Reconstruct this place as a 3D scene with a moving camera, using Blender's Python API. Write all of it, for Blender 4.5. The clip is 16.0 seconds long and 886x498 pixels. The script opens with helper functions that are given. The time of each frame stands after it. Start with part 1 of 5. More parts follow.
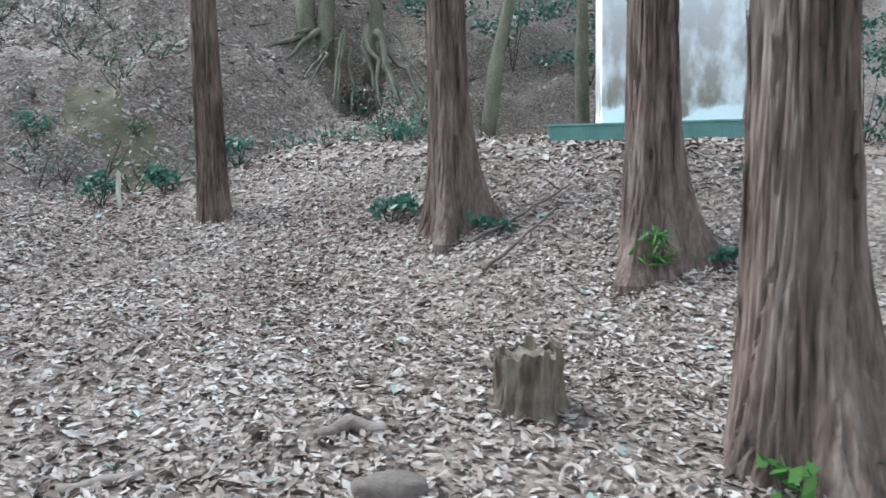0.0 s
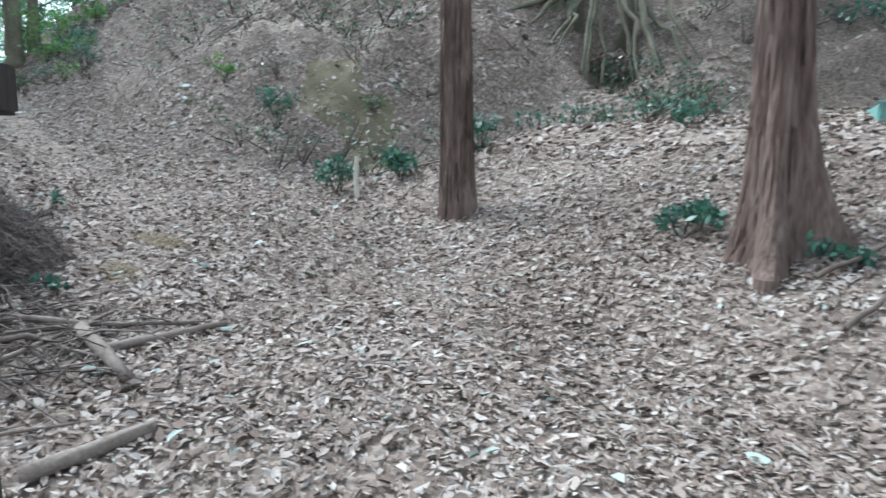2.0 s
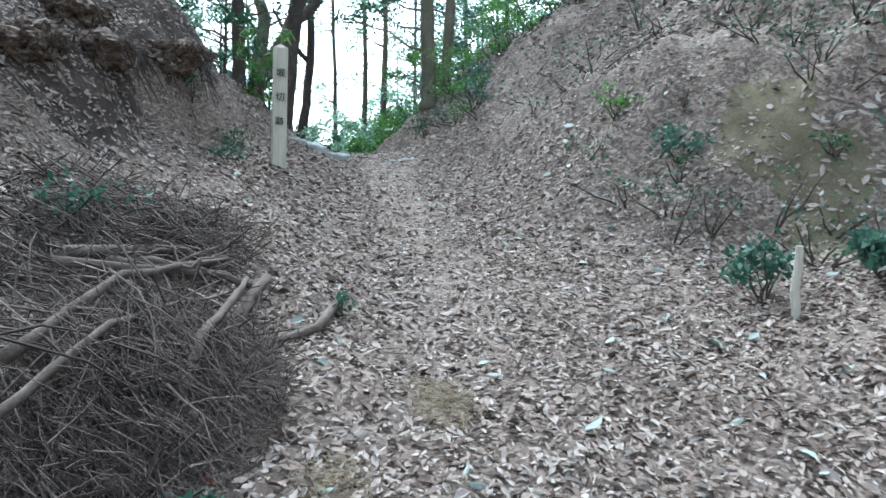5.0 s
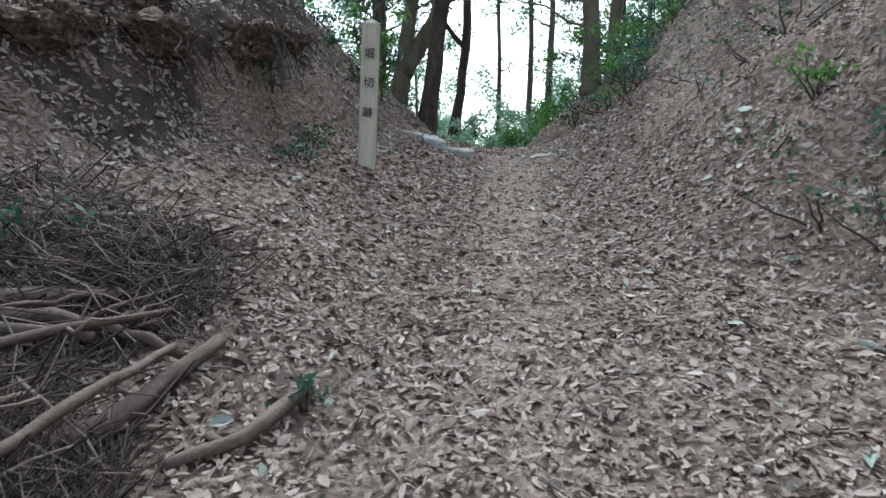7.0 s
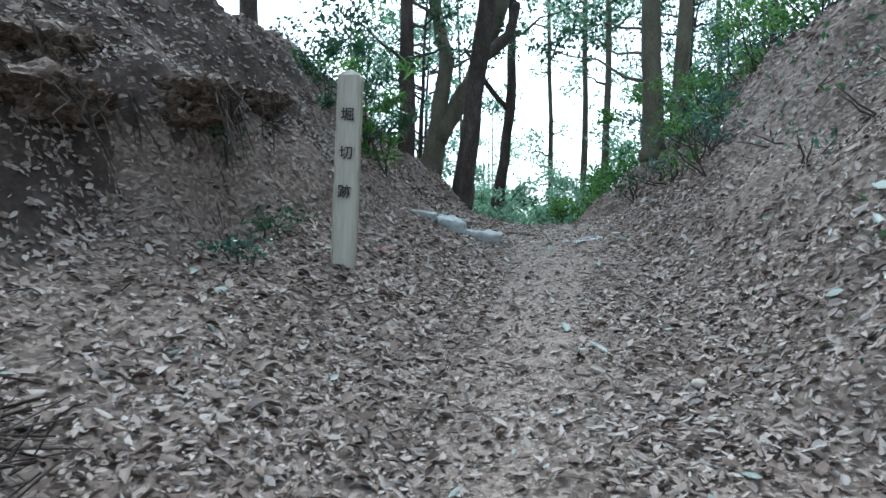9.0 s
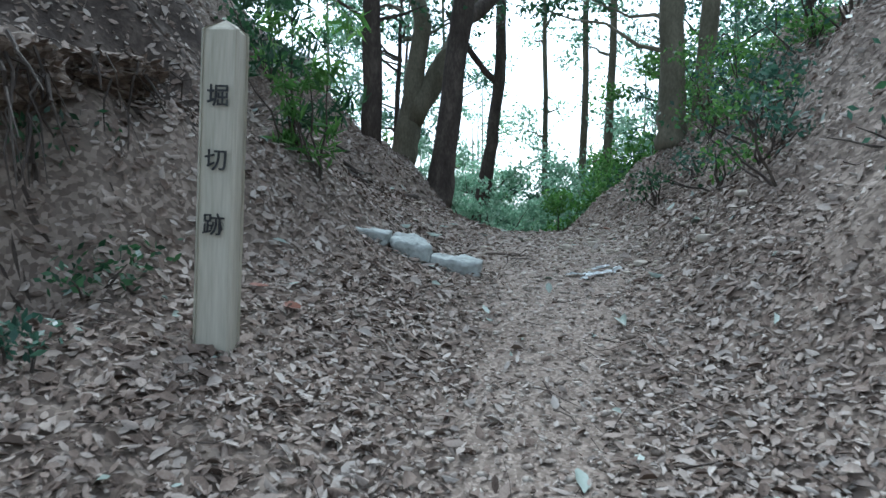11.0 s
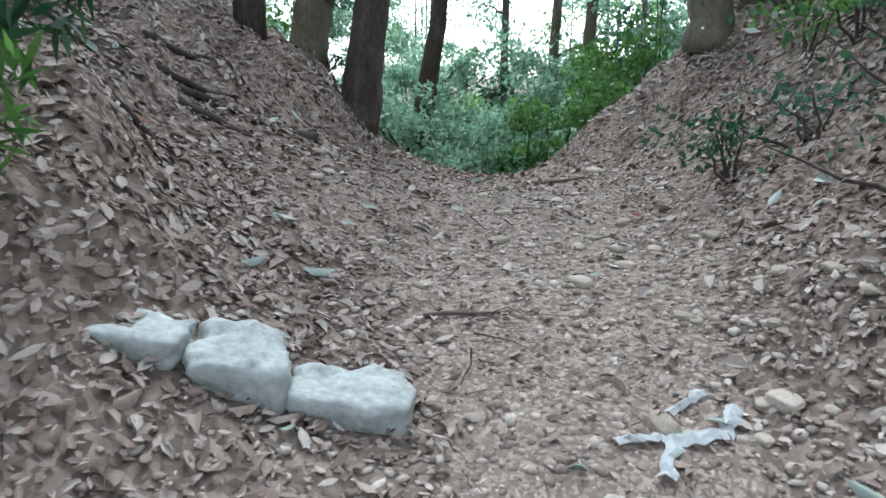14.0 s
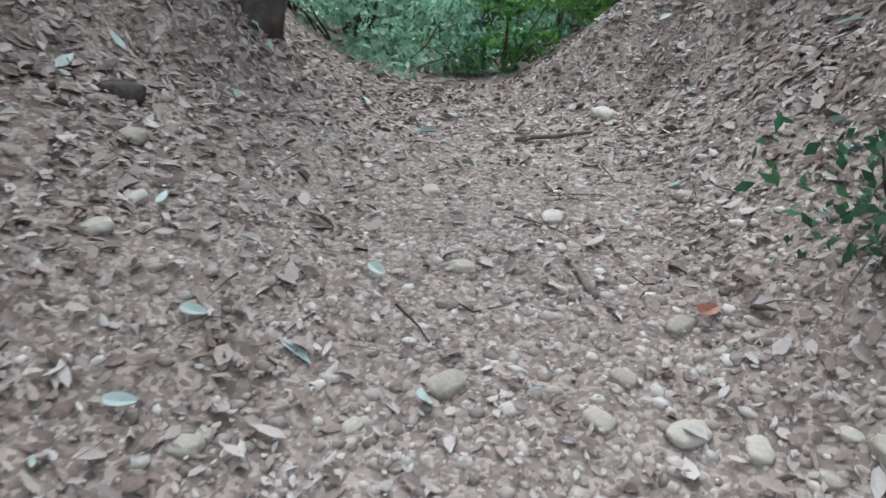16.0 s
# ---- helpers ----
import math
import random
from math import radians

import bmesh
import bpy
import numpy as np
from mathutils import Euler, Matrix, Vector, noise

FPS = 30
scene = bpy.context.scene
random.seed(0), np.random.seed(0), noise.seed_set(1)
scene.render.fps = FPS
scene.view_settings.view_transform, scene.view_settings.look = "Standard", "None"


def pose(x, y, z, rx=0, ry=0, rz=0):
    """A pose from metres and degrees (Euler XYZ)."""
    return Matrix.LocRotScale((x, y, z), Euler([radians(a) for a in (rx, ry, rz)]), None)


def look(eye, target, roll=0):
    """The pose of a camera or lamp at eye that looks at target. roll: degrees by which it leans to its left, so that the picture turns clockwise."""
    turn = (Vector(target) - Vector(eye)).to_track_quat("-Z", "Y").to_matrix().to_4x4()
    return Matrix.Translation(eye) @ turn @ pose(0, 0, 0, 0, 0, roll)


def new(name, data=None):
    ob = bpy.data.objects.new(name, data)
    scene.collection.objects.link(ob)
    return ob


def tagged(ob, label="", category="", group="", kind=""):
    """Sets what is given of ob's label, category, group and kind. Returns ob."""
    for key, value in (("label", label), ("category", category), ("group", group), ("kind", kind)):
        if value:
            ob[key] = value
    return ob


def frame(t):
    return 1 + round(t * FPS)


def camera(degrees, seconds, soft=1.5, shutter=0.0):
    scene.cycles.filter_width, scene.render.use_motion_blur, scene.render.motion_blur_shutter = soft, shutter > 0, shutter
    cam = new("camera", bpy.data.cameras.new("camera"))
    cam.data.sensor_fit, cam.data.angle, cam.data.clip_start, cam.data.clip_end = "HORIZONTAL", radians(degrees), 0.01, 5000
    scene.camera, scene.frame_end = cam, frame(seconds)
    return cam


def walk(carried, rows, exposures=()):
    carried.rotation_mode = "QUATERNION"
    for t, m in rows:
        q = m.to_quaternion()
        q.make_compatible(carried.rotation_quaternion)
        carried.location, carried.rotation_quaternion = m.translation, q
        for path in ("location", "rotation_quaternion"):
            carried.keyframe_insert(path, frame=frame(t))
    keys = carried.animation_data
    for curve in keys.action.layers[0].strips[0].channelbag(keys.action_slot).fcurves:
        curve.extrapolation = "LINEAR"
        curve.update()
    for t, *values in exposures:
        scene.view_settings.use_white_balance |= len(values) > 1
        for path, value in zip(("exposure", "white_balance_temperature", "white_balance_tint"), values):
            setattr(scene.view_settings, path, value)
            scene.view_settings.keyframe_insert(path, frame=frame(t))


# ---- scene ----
cam = camera(64.0, 16.0, soft=1.5, shutter=0.2)
METRES, EYE, TILT, LEAN, TURN = 15.5, 1.4, -5.0, 1.0, 0.0
ROWS = [
    (0.0, 0.0, 0.0, 0.0, -0.0, 0.0, 0.0),
    (0.5, -0.0149, 0.0154, 0.0035, 2.51, -0.11, -1.12),
    (1.0, -0.0253, 0.0324, 0.0167, -2.31, -0.96, -1.33),
    (1.5, -0.0324, 0.0567, 0.0238, 3.1, 0.02, -1.99),
    (2.0, -0.0437, 0.0806, 0.0255, 16.81, -3.34, -2.33),
    (2.5, -0.0524, 0.1038, 0.0334, 25.13, -5.1, -2.69),
    (3.0, -0.0583, 0.1291, 0.0423, 30.38, -4.61, -4.58),
    (3.5, -0.0737, 0.155, 0.0471, 32.16, -4.09, -4.25),
    (4.0, -0.0898, 0.1778, 0.0519, 35.62, -4.73, -3.81),
    (4.5, -0.1042, 0.2074, 0.0588, 43.16, -4.01, -3.76),
    (7.0, -0.1819, 0.3462, 0.0792, 65.91, -5.68, -4.52),
    (7.5, -0.2061, 0.3666, 0.085, 68.49, -4.57, -3.44),
    (8.0, -0.2297, 0.3877, 0.0903, 71.17, -3.7, -3.58),
    (8.5, -0.2574, 0.4016, 0.0941, 72.42, -3.16, -4.19),
    (9.0, -0.281, 0.4192, 0.099, 71.06, -1.06, -4.32),
    (11.5, -0.4296, 0.482, 0.1297, 70.59, -3.86, -4.66),
    (12.0, -0.4618, 0.4903, 0.134, 70.9, -4.33, -4.73),
    (12.5, -0.4914, 0.5029, 0.1401, 67.33, -4.44, -3.96),
    (13.0, -0.5211, 0.5178, 0.1463, 66.36, -7.87, -2.12),
    (13.5, -0.55, 0.5302, 0.1536, 63.68, -10.98, -1.74),
    (14.0, -0.5766, 0.5485, 0.1611, 65.94, -13.43, -4.98),
    (14.5, -0.6076, 0.5649, 0.1678, 65.15, -18.02, -5.71),
    (15.0, -0.6367, 0.5814, 0.1744, 66.22, -20.7, -4.77),
    (15.5, -0.6664, 0.5981, 0.1797, 66.66, -23.16, -4.4),
    (16.0, -0.6944, 0.6136, 0.1866, 63.9, -27.25, -5.9),
]
walk(cam, [(t, pose(0, 0, EYE, TILT, LEAN, TURN) @ pose(METRES * x, METRES * y, METRES * z, 90 + pitch, roll, yaw)) for t, x, y, z, yaw, pitch, roll in ROWS],
     exposures=[(0.0, 1.93, 5350, 2), (1.5, 1.93, 5400, 2), (3.5, 1.96, 5250, 1), (4.5, 1.98, 5250, 1), (7.0, 1.33, 5700, 5), (8.0, 1.38, 5350, 2), (9.0, 1.42, 5250, 1), (12.5, 1.3, 5350, 2), (13.4, 1.6, 5550, 4), (14.0, 1.83, 5650, 5), (15.0, 1.97, 5600, 6), (16.0, 1.98, 5600, 7)])

# ---- world and sun: a bright overcast sky ----
SUN_HEIGHT, SUN_TURN = radians(52), radians(-70)
world = bpy.data.worlds.new("sky")
scene.world = world
world.use_nodes = True
wn, wl = world.node_tree.nodes, world.node_tree.links
sky = wn.new("ShaderNodeTexSky")
sky.sky_type, sky.sun_disc, sky.sun_elevation, sky.sun_rotation = "NISHITA", False, SUN_HEIGHT, SUN_TURN
sky.air_density, sky.dust_density, sky.ozone_density = 1.0, 2.0, 1.0
pale = wn.new("ShaderNodeHueSaturation")
pale.inputs["Saturation"].default_value = 0.22
wl.new(sky.outputs[0], pale.inputs["Color"])
wl.new(pale.outputs[0], wn["Background"].inputs["Color"])
wn["Background"].inputs["Strength"].default_value = 0.15
sun = new("sun", bpy.data.lights.new("sun", "SUN"))
sun.data.energy, sun.data.angle, sun.data.color = 1.2, radians(25), (1.0, 0.97, 0.93)
sun.matrix_world = look((math.sin(SUN_TURN) * math.cos(SUN_HEIGHT) * 30, math.cos(SUN_TURN) * math.cos(SUN_HEIGHT) * 30, math.sin(SUN_HEIGHT) * 30), (0, 0, 0))


# ---- materials ----
def material(name, colours, scale=8.0, stretch=(1, 1, 1), rough=0.85, bump=0.4, fine=60.0, island=0.0, per_object=0.0, metal=0.0, glow_through=0.0, dist=0.02):
    """Noise of two sizes through a ramp of colours, with bump; island and per_object vary the pieces."""
    m = bpy.data.materials.new(name)
    m.use_nodes = True
    n, l = m.node_tree.nodes, m.node_tree.links
    bsdf = n["Principled BSDF"]
    co = n.new("ShaderNodeTexCoord")
    mp = n.new("ShaderNodeMapping")
    mp.inputs["Scale"].default_value = stretch
    l.new(co.outputs["Object"], mp.inputs["Vector"])
    big, small = n.new("ShaderNodeTexNoise"), n.new("ShaderNodeTexNoise")
    big.inputs["Scale"].default_value, big.inputs["Detail"].default_value = scale, 5
    small.inputs["Scale"].default_value, small.inputs["Detail"].default_value = fine, 4
    for t in (big, small):
        l.new(mp.outputs[0], t.inputs["Vector"])
    mix = n.new("ShaderNodeMath")
    mix.operation = "MULTIPLY_ADD"
    mix.inputs[1].default_value = 0.4
    l.new(small.outputs["Fac"], mix.inputs[0])
    half = n.new("ShaderNodeMath")
    half.operation = "MULTIPLY"
    half.inputs[1].default_value = 0.6
    l.new(big.outputs["Fac"], half.inputs[0])
    l.new(half.outputs[0], mix.inputs[2])
    value = mix.outputs[0]
    if island or per_object:
        src = n.new("ShaderNodeNewGeometry").outputs["Random Per Island"] if island else n.new("ShaderNodeObjectInfo").outputs["Random"]
        k = island or per_object
        a = n.new("ShaderNodeMath")
        a.operation = "MULTIPLY_ADD"
        a.inputs[1].default_value, a.inputs[2].default_value = k, -0.5 * k
        l.new(src, a.inputs[0])
        b = n.new("ShaderNodeMath")
        l.new(a.outputs[0], b.inputs[0])
        l.new(value, b.inputs[1])
        value = b.outputs[0]
    ramp_node = n.new("ShaderNodeValToRGB")
    els = ramp_node.color_ramp.elements
    while len(els) < len(colours):
        els.new(0.5)
    for i, c in enumerate(colours):
        els[i].position = (0.28 + 0.44 * i / (len(colours) - 1)) if not (island or per_object) else 0.08 + 0.84 * i / (len(colours) - 1)
        els[i].color = (*c, 1)
    l.new(value, ramp_node.inputs[0])
    l.new(ramp_node.outputs[0], bsdf.inputs["Base Color"])
    bsdf.inputs["Roughness"].default_value, bsdf.inputs["Metallic"].default_value = rough, metal
    if rough > 0.7:
        bsdf.inputs["Specular IOR Level"].default_value = 0.25
    if bump:
        bp = n.new("ShaderNodeBump")
        bp.inputs["Strength"].default_value, bp.inputs["Distance"].default_value = bump, dist
        l.new(mix.outputs[0], bp.inputs["Height"])
        l.new(bp.outputs[0], bsdf.inputs["Normal"])
    if glow_through:
        tr = n.new("ShaderNodeBsdfTranslucent")
        l.new(ramp_node.outputs[0], tr.inputs["Color"])
        mx = n.new("ShaderNodeMixShader")
        mx.inputs[0].default_value = glow_through
        l.new(bsdf.outputs[0], mx.inputs[1])
        l.new(tr.outputs[0], mx.inputs[2])
        l.new(mx.outputs[0], n["Material Output"].inputs["Surface"])
    return m


def ground_material(name, dark, soil, bits, cell):
    """Dark humus with trodden paler soil and bits of leaf, in two sizes of cells."""
    m = material(name, [dark, soil, bits], scale=0.9, fine=14, bump=0.6, rough=0.95)
    n, l = m.node_tree.nodes, m.node_tree.links
    base = n["Color Ramp"]
    co = n["Texture Coordinate"]
    cells = n.new("ShaderNodeTexVoronoi")
    cells.inputs["Scale"].default_value = cell
    l.new(co.outputs["Object"], cells.inputs["Vector"])
    hue = n.new("ShaderNodeValToRGB")
    els = hue.color_ramp.elements
    els.new(0.5)
    for e, p, c in zip(els, (0.1, 0.5, 0.95), (dark, soil, [c * 1.5 for c in bits])):
        e.position, e.color = p, (*c, 1)
    sep = n.new("ShaderNodeSeparateColor")
    l.new(cells.outputs["Color"], sep.inputs[0])
    l.new(sep.outputs[0], hue.inputs[0])
    mx = n.new("ShaderNodeMix")
    mx.data_type = "RGBA"
    mx.inputs["Factor"].default_value = 0.55
    l.new(base.outputs[0], mx.inputs["A"])
    l.new(hue.outputs[0], mx.inputs["B"])
    l.new(mx.outputs["Result"], n["Principled BSDF"].inputs["Base Color"])
    return m


SOIL = ground_material("forest_floor", (0.06, 0.046, 0.037), (0.15, 0.118, 0.095), (0.23, 0.19, 0.157), 38)
DEAD_LEAF = material("dead_leaf", [(0.1, 0.074, 0.058), (0.18, 0.135, 0.108), (0.255, 0.205, 0.17), (0.32, 0.272, 0.234), (0.4, 0.36, 0.318)], scale=0.8, fine=90, island=0.78, bump=0.2, rough=0.85)
BARK = material("cedar_bark", [(0.018, 0.013, 0.011), (0.122, 0.084, 0.067), (0.24, 0.187, 0.156)], scale=10, stretch=(1, 1, 0.15), fine=45, bump=1.0, rough=0.95, dist=0.03)
DARK_BARK = material("dark_bark", [(0.022, 0.018, 0.015), (0.06, 0.048, 0.04), (0.13, 0.11, 0.09)], scale=6, stretch=(1, 1, 0.4), fine=40, bump=0.8, rough=0.9)
PALE_BARK = material("mossy_bark", [(0.06, 0.06, 0.04), (0.13, 0.12, 0.085), (0.22, 0.2, 0.15)], scale=4, stretch=(1, 1, 0.5), fine=40, bump=0.7, rough=0.9)
STUMP_WOOD = material("rotten_wood", [(0.03, 0.023, 0.016), (0.13, 0.105, 0.075), (0.25, 0.215, 0.16)], scale=7, stretch=(1, 1, 0.25), fine=40, bump=1.0, rough=0.95)
DEADWOOD = material("dead_wood", [(0.05, 0.04, 0.032), (0.15, 0.12, 0.1), (0.27, 0.23, 0.19)], scale=6, fine=50, bump=0.7, rough=0.9, per_object=0.3)
TWIG = material("twig", [(0.03, 0.024, 0.02), (0.09, 0.07, 0.06), (0.2, 0.165, 0.14)], scale=6, fine=50, bump=0.3, island=0.8, rough=0.9)
STRAW = material("straw", [(0.16, 0.125, 0.08), (0.27, 0.22, 0.145), (0.37, 0.31, 0.21)], scale=6, fine=50, bump=0.2, island=0.8, rough=0.9)
POST_WOOD = material("weathered_post", [(0.34, 0.32, 0.25), (0.47, 0.44, 0.36), (0.58, 0.55, 0.46)], scale=4, stretch=(3, 3, 0.25), fine=30, bump=0.3, rough=0.8, dist=0.006)
DARK_WOOD = material("dark_stained_wood", [(0.012, 0.009, 0.008), (0.028, 0.02, 0.017), (0.05, 0.036, 0.03)], scale=5, stretch=(1, 1, 0.2), fine=40, bump=0.4, rough=0.7)
INK = material("black_paint", [(0.008, 0.008, 0.009), (0.02, 0.02, 0.022)], scale=30, bump=0.1, rough=0.7)
STONE = material("pale_stone", [(0.2, 0.215, 0.2), (0.36, 0.385, 0.365), (0.5, 0.53, 0.51)], scale=9, fine=40, bump=0.7, rough=0.85)
PEBBLE = material("pebble", [(0.11, 0.088, 0.07), (0.22, 0.18, 0.147), (0.33, 0.285, 0.24), (0.5, 0.46, 0.4)], scale=12, fine=80, island=0.7, bump=0.3, rough=0.75)
LONE_STONE = material("lone_stone", [(0.2, 0.17, 0.13), (0.34, 0.3, 0.24), (0.46, 0.42, 0.36)], scale=9, fine=70, per_object=0.5, bump=0.4, rough=0.8)
MOSS = material("mossy_scarp", [(0.06, 0.055, 0.033), (0.125, 0.108, 0.066), (0.19, 0.165, 0.11)], scale=4, fine=40, bump=0.6, rough=0.95)
GREEN_METAL = material("green_painted_steel", [(0.1, 0.22, 0.2), (0.16, 0.31, 0.27), (0.22, 0.38, 0.34)], scale=4, fine=60, bump=0.1, rough=0.5)
LEAF_DARK = material("evergreen_leaf", [(0.012, 0.04, 0.02), (0.03, 0.085, 0.035), (0.06, 0.14, 0.055)], scale=5, island=0.8, bump=0, rough=0.45, glow_through=0.35)
LEAF_LIGHT = material("spring_leaf", [(0.035, 0.1, 0.02), (0.085, 0.2, 0.04), (0.15, 0.29, 0.07)], scale=5, island=0.8, bump=0, rough=0.5, glow_through=0.5)
LEAF_BLUE = material("shade_leaf", [(0.02, 0.06, 0.04), (0.045, 0.115, 0.075), (0.09, 0.18, 0.12)], scale=5, island=0.8, bump=0, rough=0.4, glow_through=0.35)
# leaf green made paler and bluer: distance haze and backlight painted into the colour
HAZED_LEAF = material("haze_tinted_leaf", [(0.1, 0.2, 0.12), (0.19, 0.33, 0.21), (0.31, 0.46, 0.33)], scale=5, island=0.8, bump=0, rough=0.5, glow_through=0.6)
PALE_GREEN = material("fallen_green_leaf", [(0.15, 0.19, 0.155), (0.23, 0.275, 0.235), (0.31, 0.36, 0.315)], scale=4, fine=60, island=0.7, bump=0.1, rough=0.6)
WHITE_SHEET = material("pale_torn_sheet", [(0.45, 0.48, 0.49), (0.62, 0.65, 0.65), (0.74, 0.77, 0.77)], scale=8, fine=60, bump=0.3, rough=0.6)
RED_LEAF = material("rust_leaf", [(0.15, 0.055, 0.035), (0.27, 0.11, 0.065)], scale=20, bump=0.2, rough=0.6)
TRAIL = ground_material("trodden_soil", (0.1, 0.078, 0.062), (0.185, 0.148, 0.12), (0.275, 0.228, 0.19), 70)
TURF = material("dry_roots", [(0.022, 0.017, 0.014), (0.055, 0.043, 0.035), (0.115, 0.092, 0.076)], scale=5, fine=30, bump=1.0, rough=0.95)


def plaster_material():
    """White plaster with brown weather stains that hang in tongues."""
    m = material("stained_plaster", [(0.7, 0.72, 0.72), (0.8, 0.82, 0.82), (0.84, 0.86, 0.86)], scale=3, fine=30, bump=0.15, rough=0.7)
    n, l = m.node_tree.nodes, m.node_tree.links
    co = n["Texture Coordinate"]
    mp = n.new("ShaderNodeMapping")
    mp.inputs["Scale"].default_value = (1.0, 1.0, 0.5)
    l.new(co.outputs["Object"], mp.inputs["Vector"])
    patch, streak = n.new("ShaderNodeTexNoise"), n.new("ShaderNodeTexNoise")
    patch.inputs["Scale"].default_value, patch.inputs["Detail"].default_value = 1.5, 6
    streak.inputs["Scale"].default_value, streak.inputs["Detail"].default_value = 3.2, 7
    for t in (patch, streak):
        l.new(mp.outputs[0], t.inputs["Vector"])
    z = n.new("ShaderNodeSeparateXYZ")
    l.new(co.outputs["Object"], z.inputs[0])
    band = n.new("ShaderNodeMapRange")
    band.interpolation_type = "SMOOTHSTEP"
    for i, v in enumerate((0.42, 0.5, 0.0, 1.0)):
        band.inputs[i + 1].default_value = v
    wob = n.new("ShaderNodeMath")
    wob.operation = "MULTIPLY_ADD"
    wob.inputs[1].default_value = 0.7
    l.new(patch.outputs["Fac"], wob.inputs[0])
    l.new(z.outputs["Z"], wob.inputs[2])
    off = n.new("ShaderNodeMath")
    off.operation = "SUBTRACT"
    off.inputs[1].default_value = 0.35
    l.new(wob.outputs[0], off.inputs[0])
    l.new(off.outputs[0], band.inputs[0])
    fall = n.new("ShaderNodeMapRange")
    for i, v in enumerate((0.5, 2.3, 0.95, 0.2)):
        fall.inputs[i + 1].default_value = v
    l.new(z.outputs["Z"], fall.inputs[0])
    grit = n.new("ShaderNodeMapRange")
    for i, v in enumerate((0.4, 0.56, 0.25, 1.0)):
        grit.inputs[i + 1].default_value = v
    l.new(streak.outputs["Fac"], grit.inputs[0])
    a, b = n.new("ShaderNodeMath"), n.new("ShaderNodeMath")
    a.operation = b.operation = "MULTIPLY"
    l.new(band.outputs[0], a.inputs[0])
    l.new(fall.outputs[0], a.inputs[1])
    l.new(a.outputs[0], b.inputs[0])
    l.new(grit.outputs[0], b.inputs[1])
    mx = n.new("ShaderNodeMix")
    mx.data_type = "RGBA"
    mx.inputs["B"].default_value = (0.21, 0.165, 0.12, 1)
    l.new(b.outputs[0], mx.inputs["Factor"])
    l.new(n["Color Ramp"].outputs[0], mx.inputs["A"])
    l.new(mx.outputs["Result"], n["Principled BSDF"].inputs["Base Color"])
    return m


PLASTER = plaster_material()

# ---- ground ----
ORIGIN, ALONG, ACROSS = (-3.0, 5.6), (-0.875, 0.484), (0.484, 0.875)


def ramp(d, w=0.14):
    """A softened max(d, 0)."""
    return w * np.logaddexp(0, d / w)


def to_uv(x, y):
    dx, dy = x - ORIGIN[0], y - ORIGIN[1]
    return dx * ALONG[0] + dy * ALONG[1], dx * ACROSS[0] + dy * ACROSS[1]


def to_xy(u, v):
    return (ORIGIN[0] + u * ALONG[0] + v * ACROSS[0], ORIGIN[1] + u * ALONG[1] + v * ACROSS[1])


def waves(x, y):
    """Smooth uneven ground from a few crossing waves."""
    return (np.sin(1.7 * x + 0.6 * y) * np.sin(0.5 * x - 1.9 * y + 1.0) + 0.5 * np.sin(3.9 * x - 2.3 * y + 2.0) * np.sin(2.1 * x + 4.3 * y)
            + 0.25 * np.sin(8.1 * x + 5.7 * y) * np.sin(6.3 * x - 7.9 * y + 0.7))


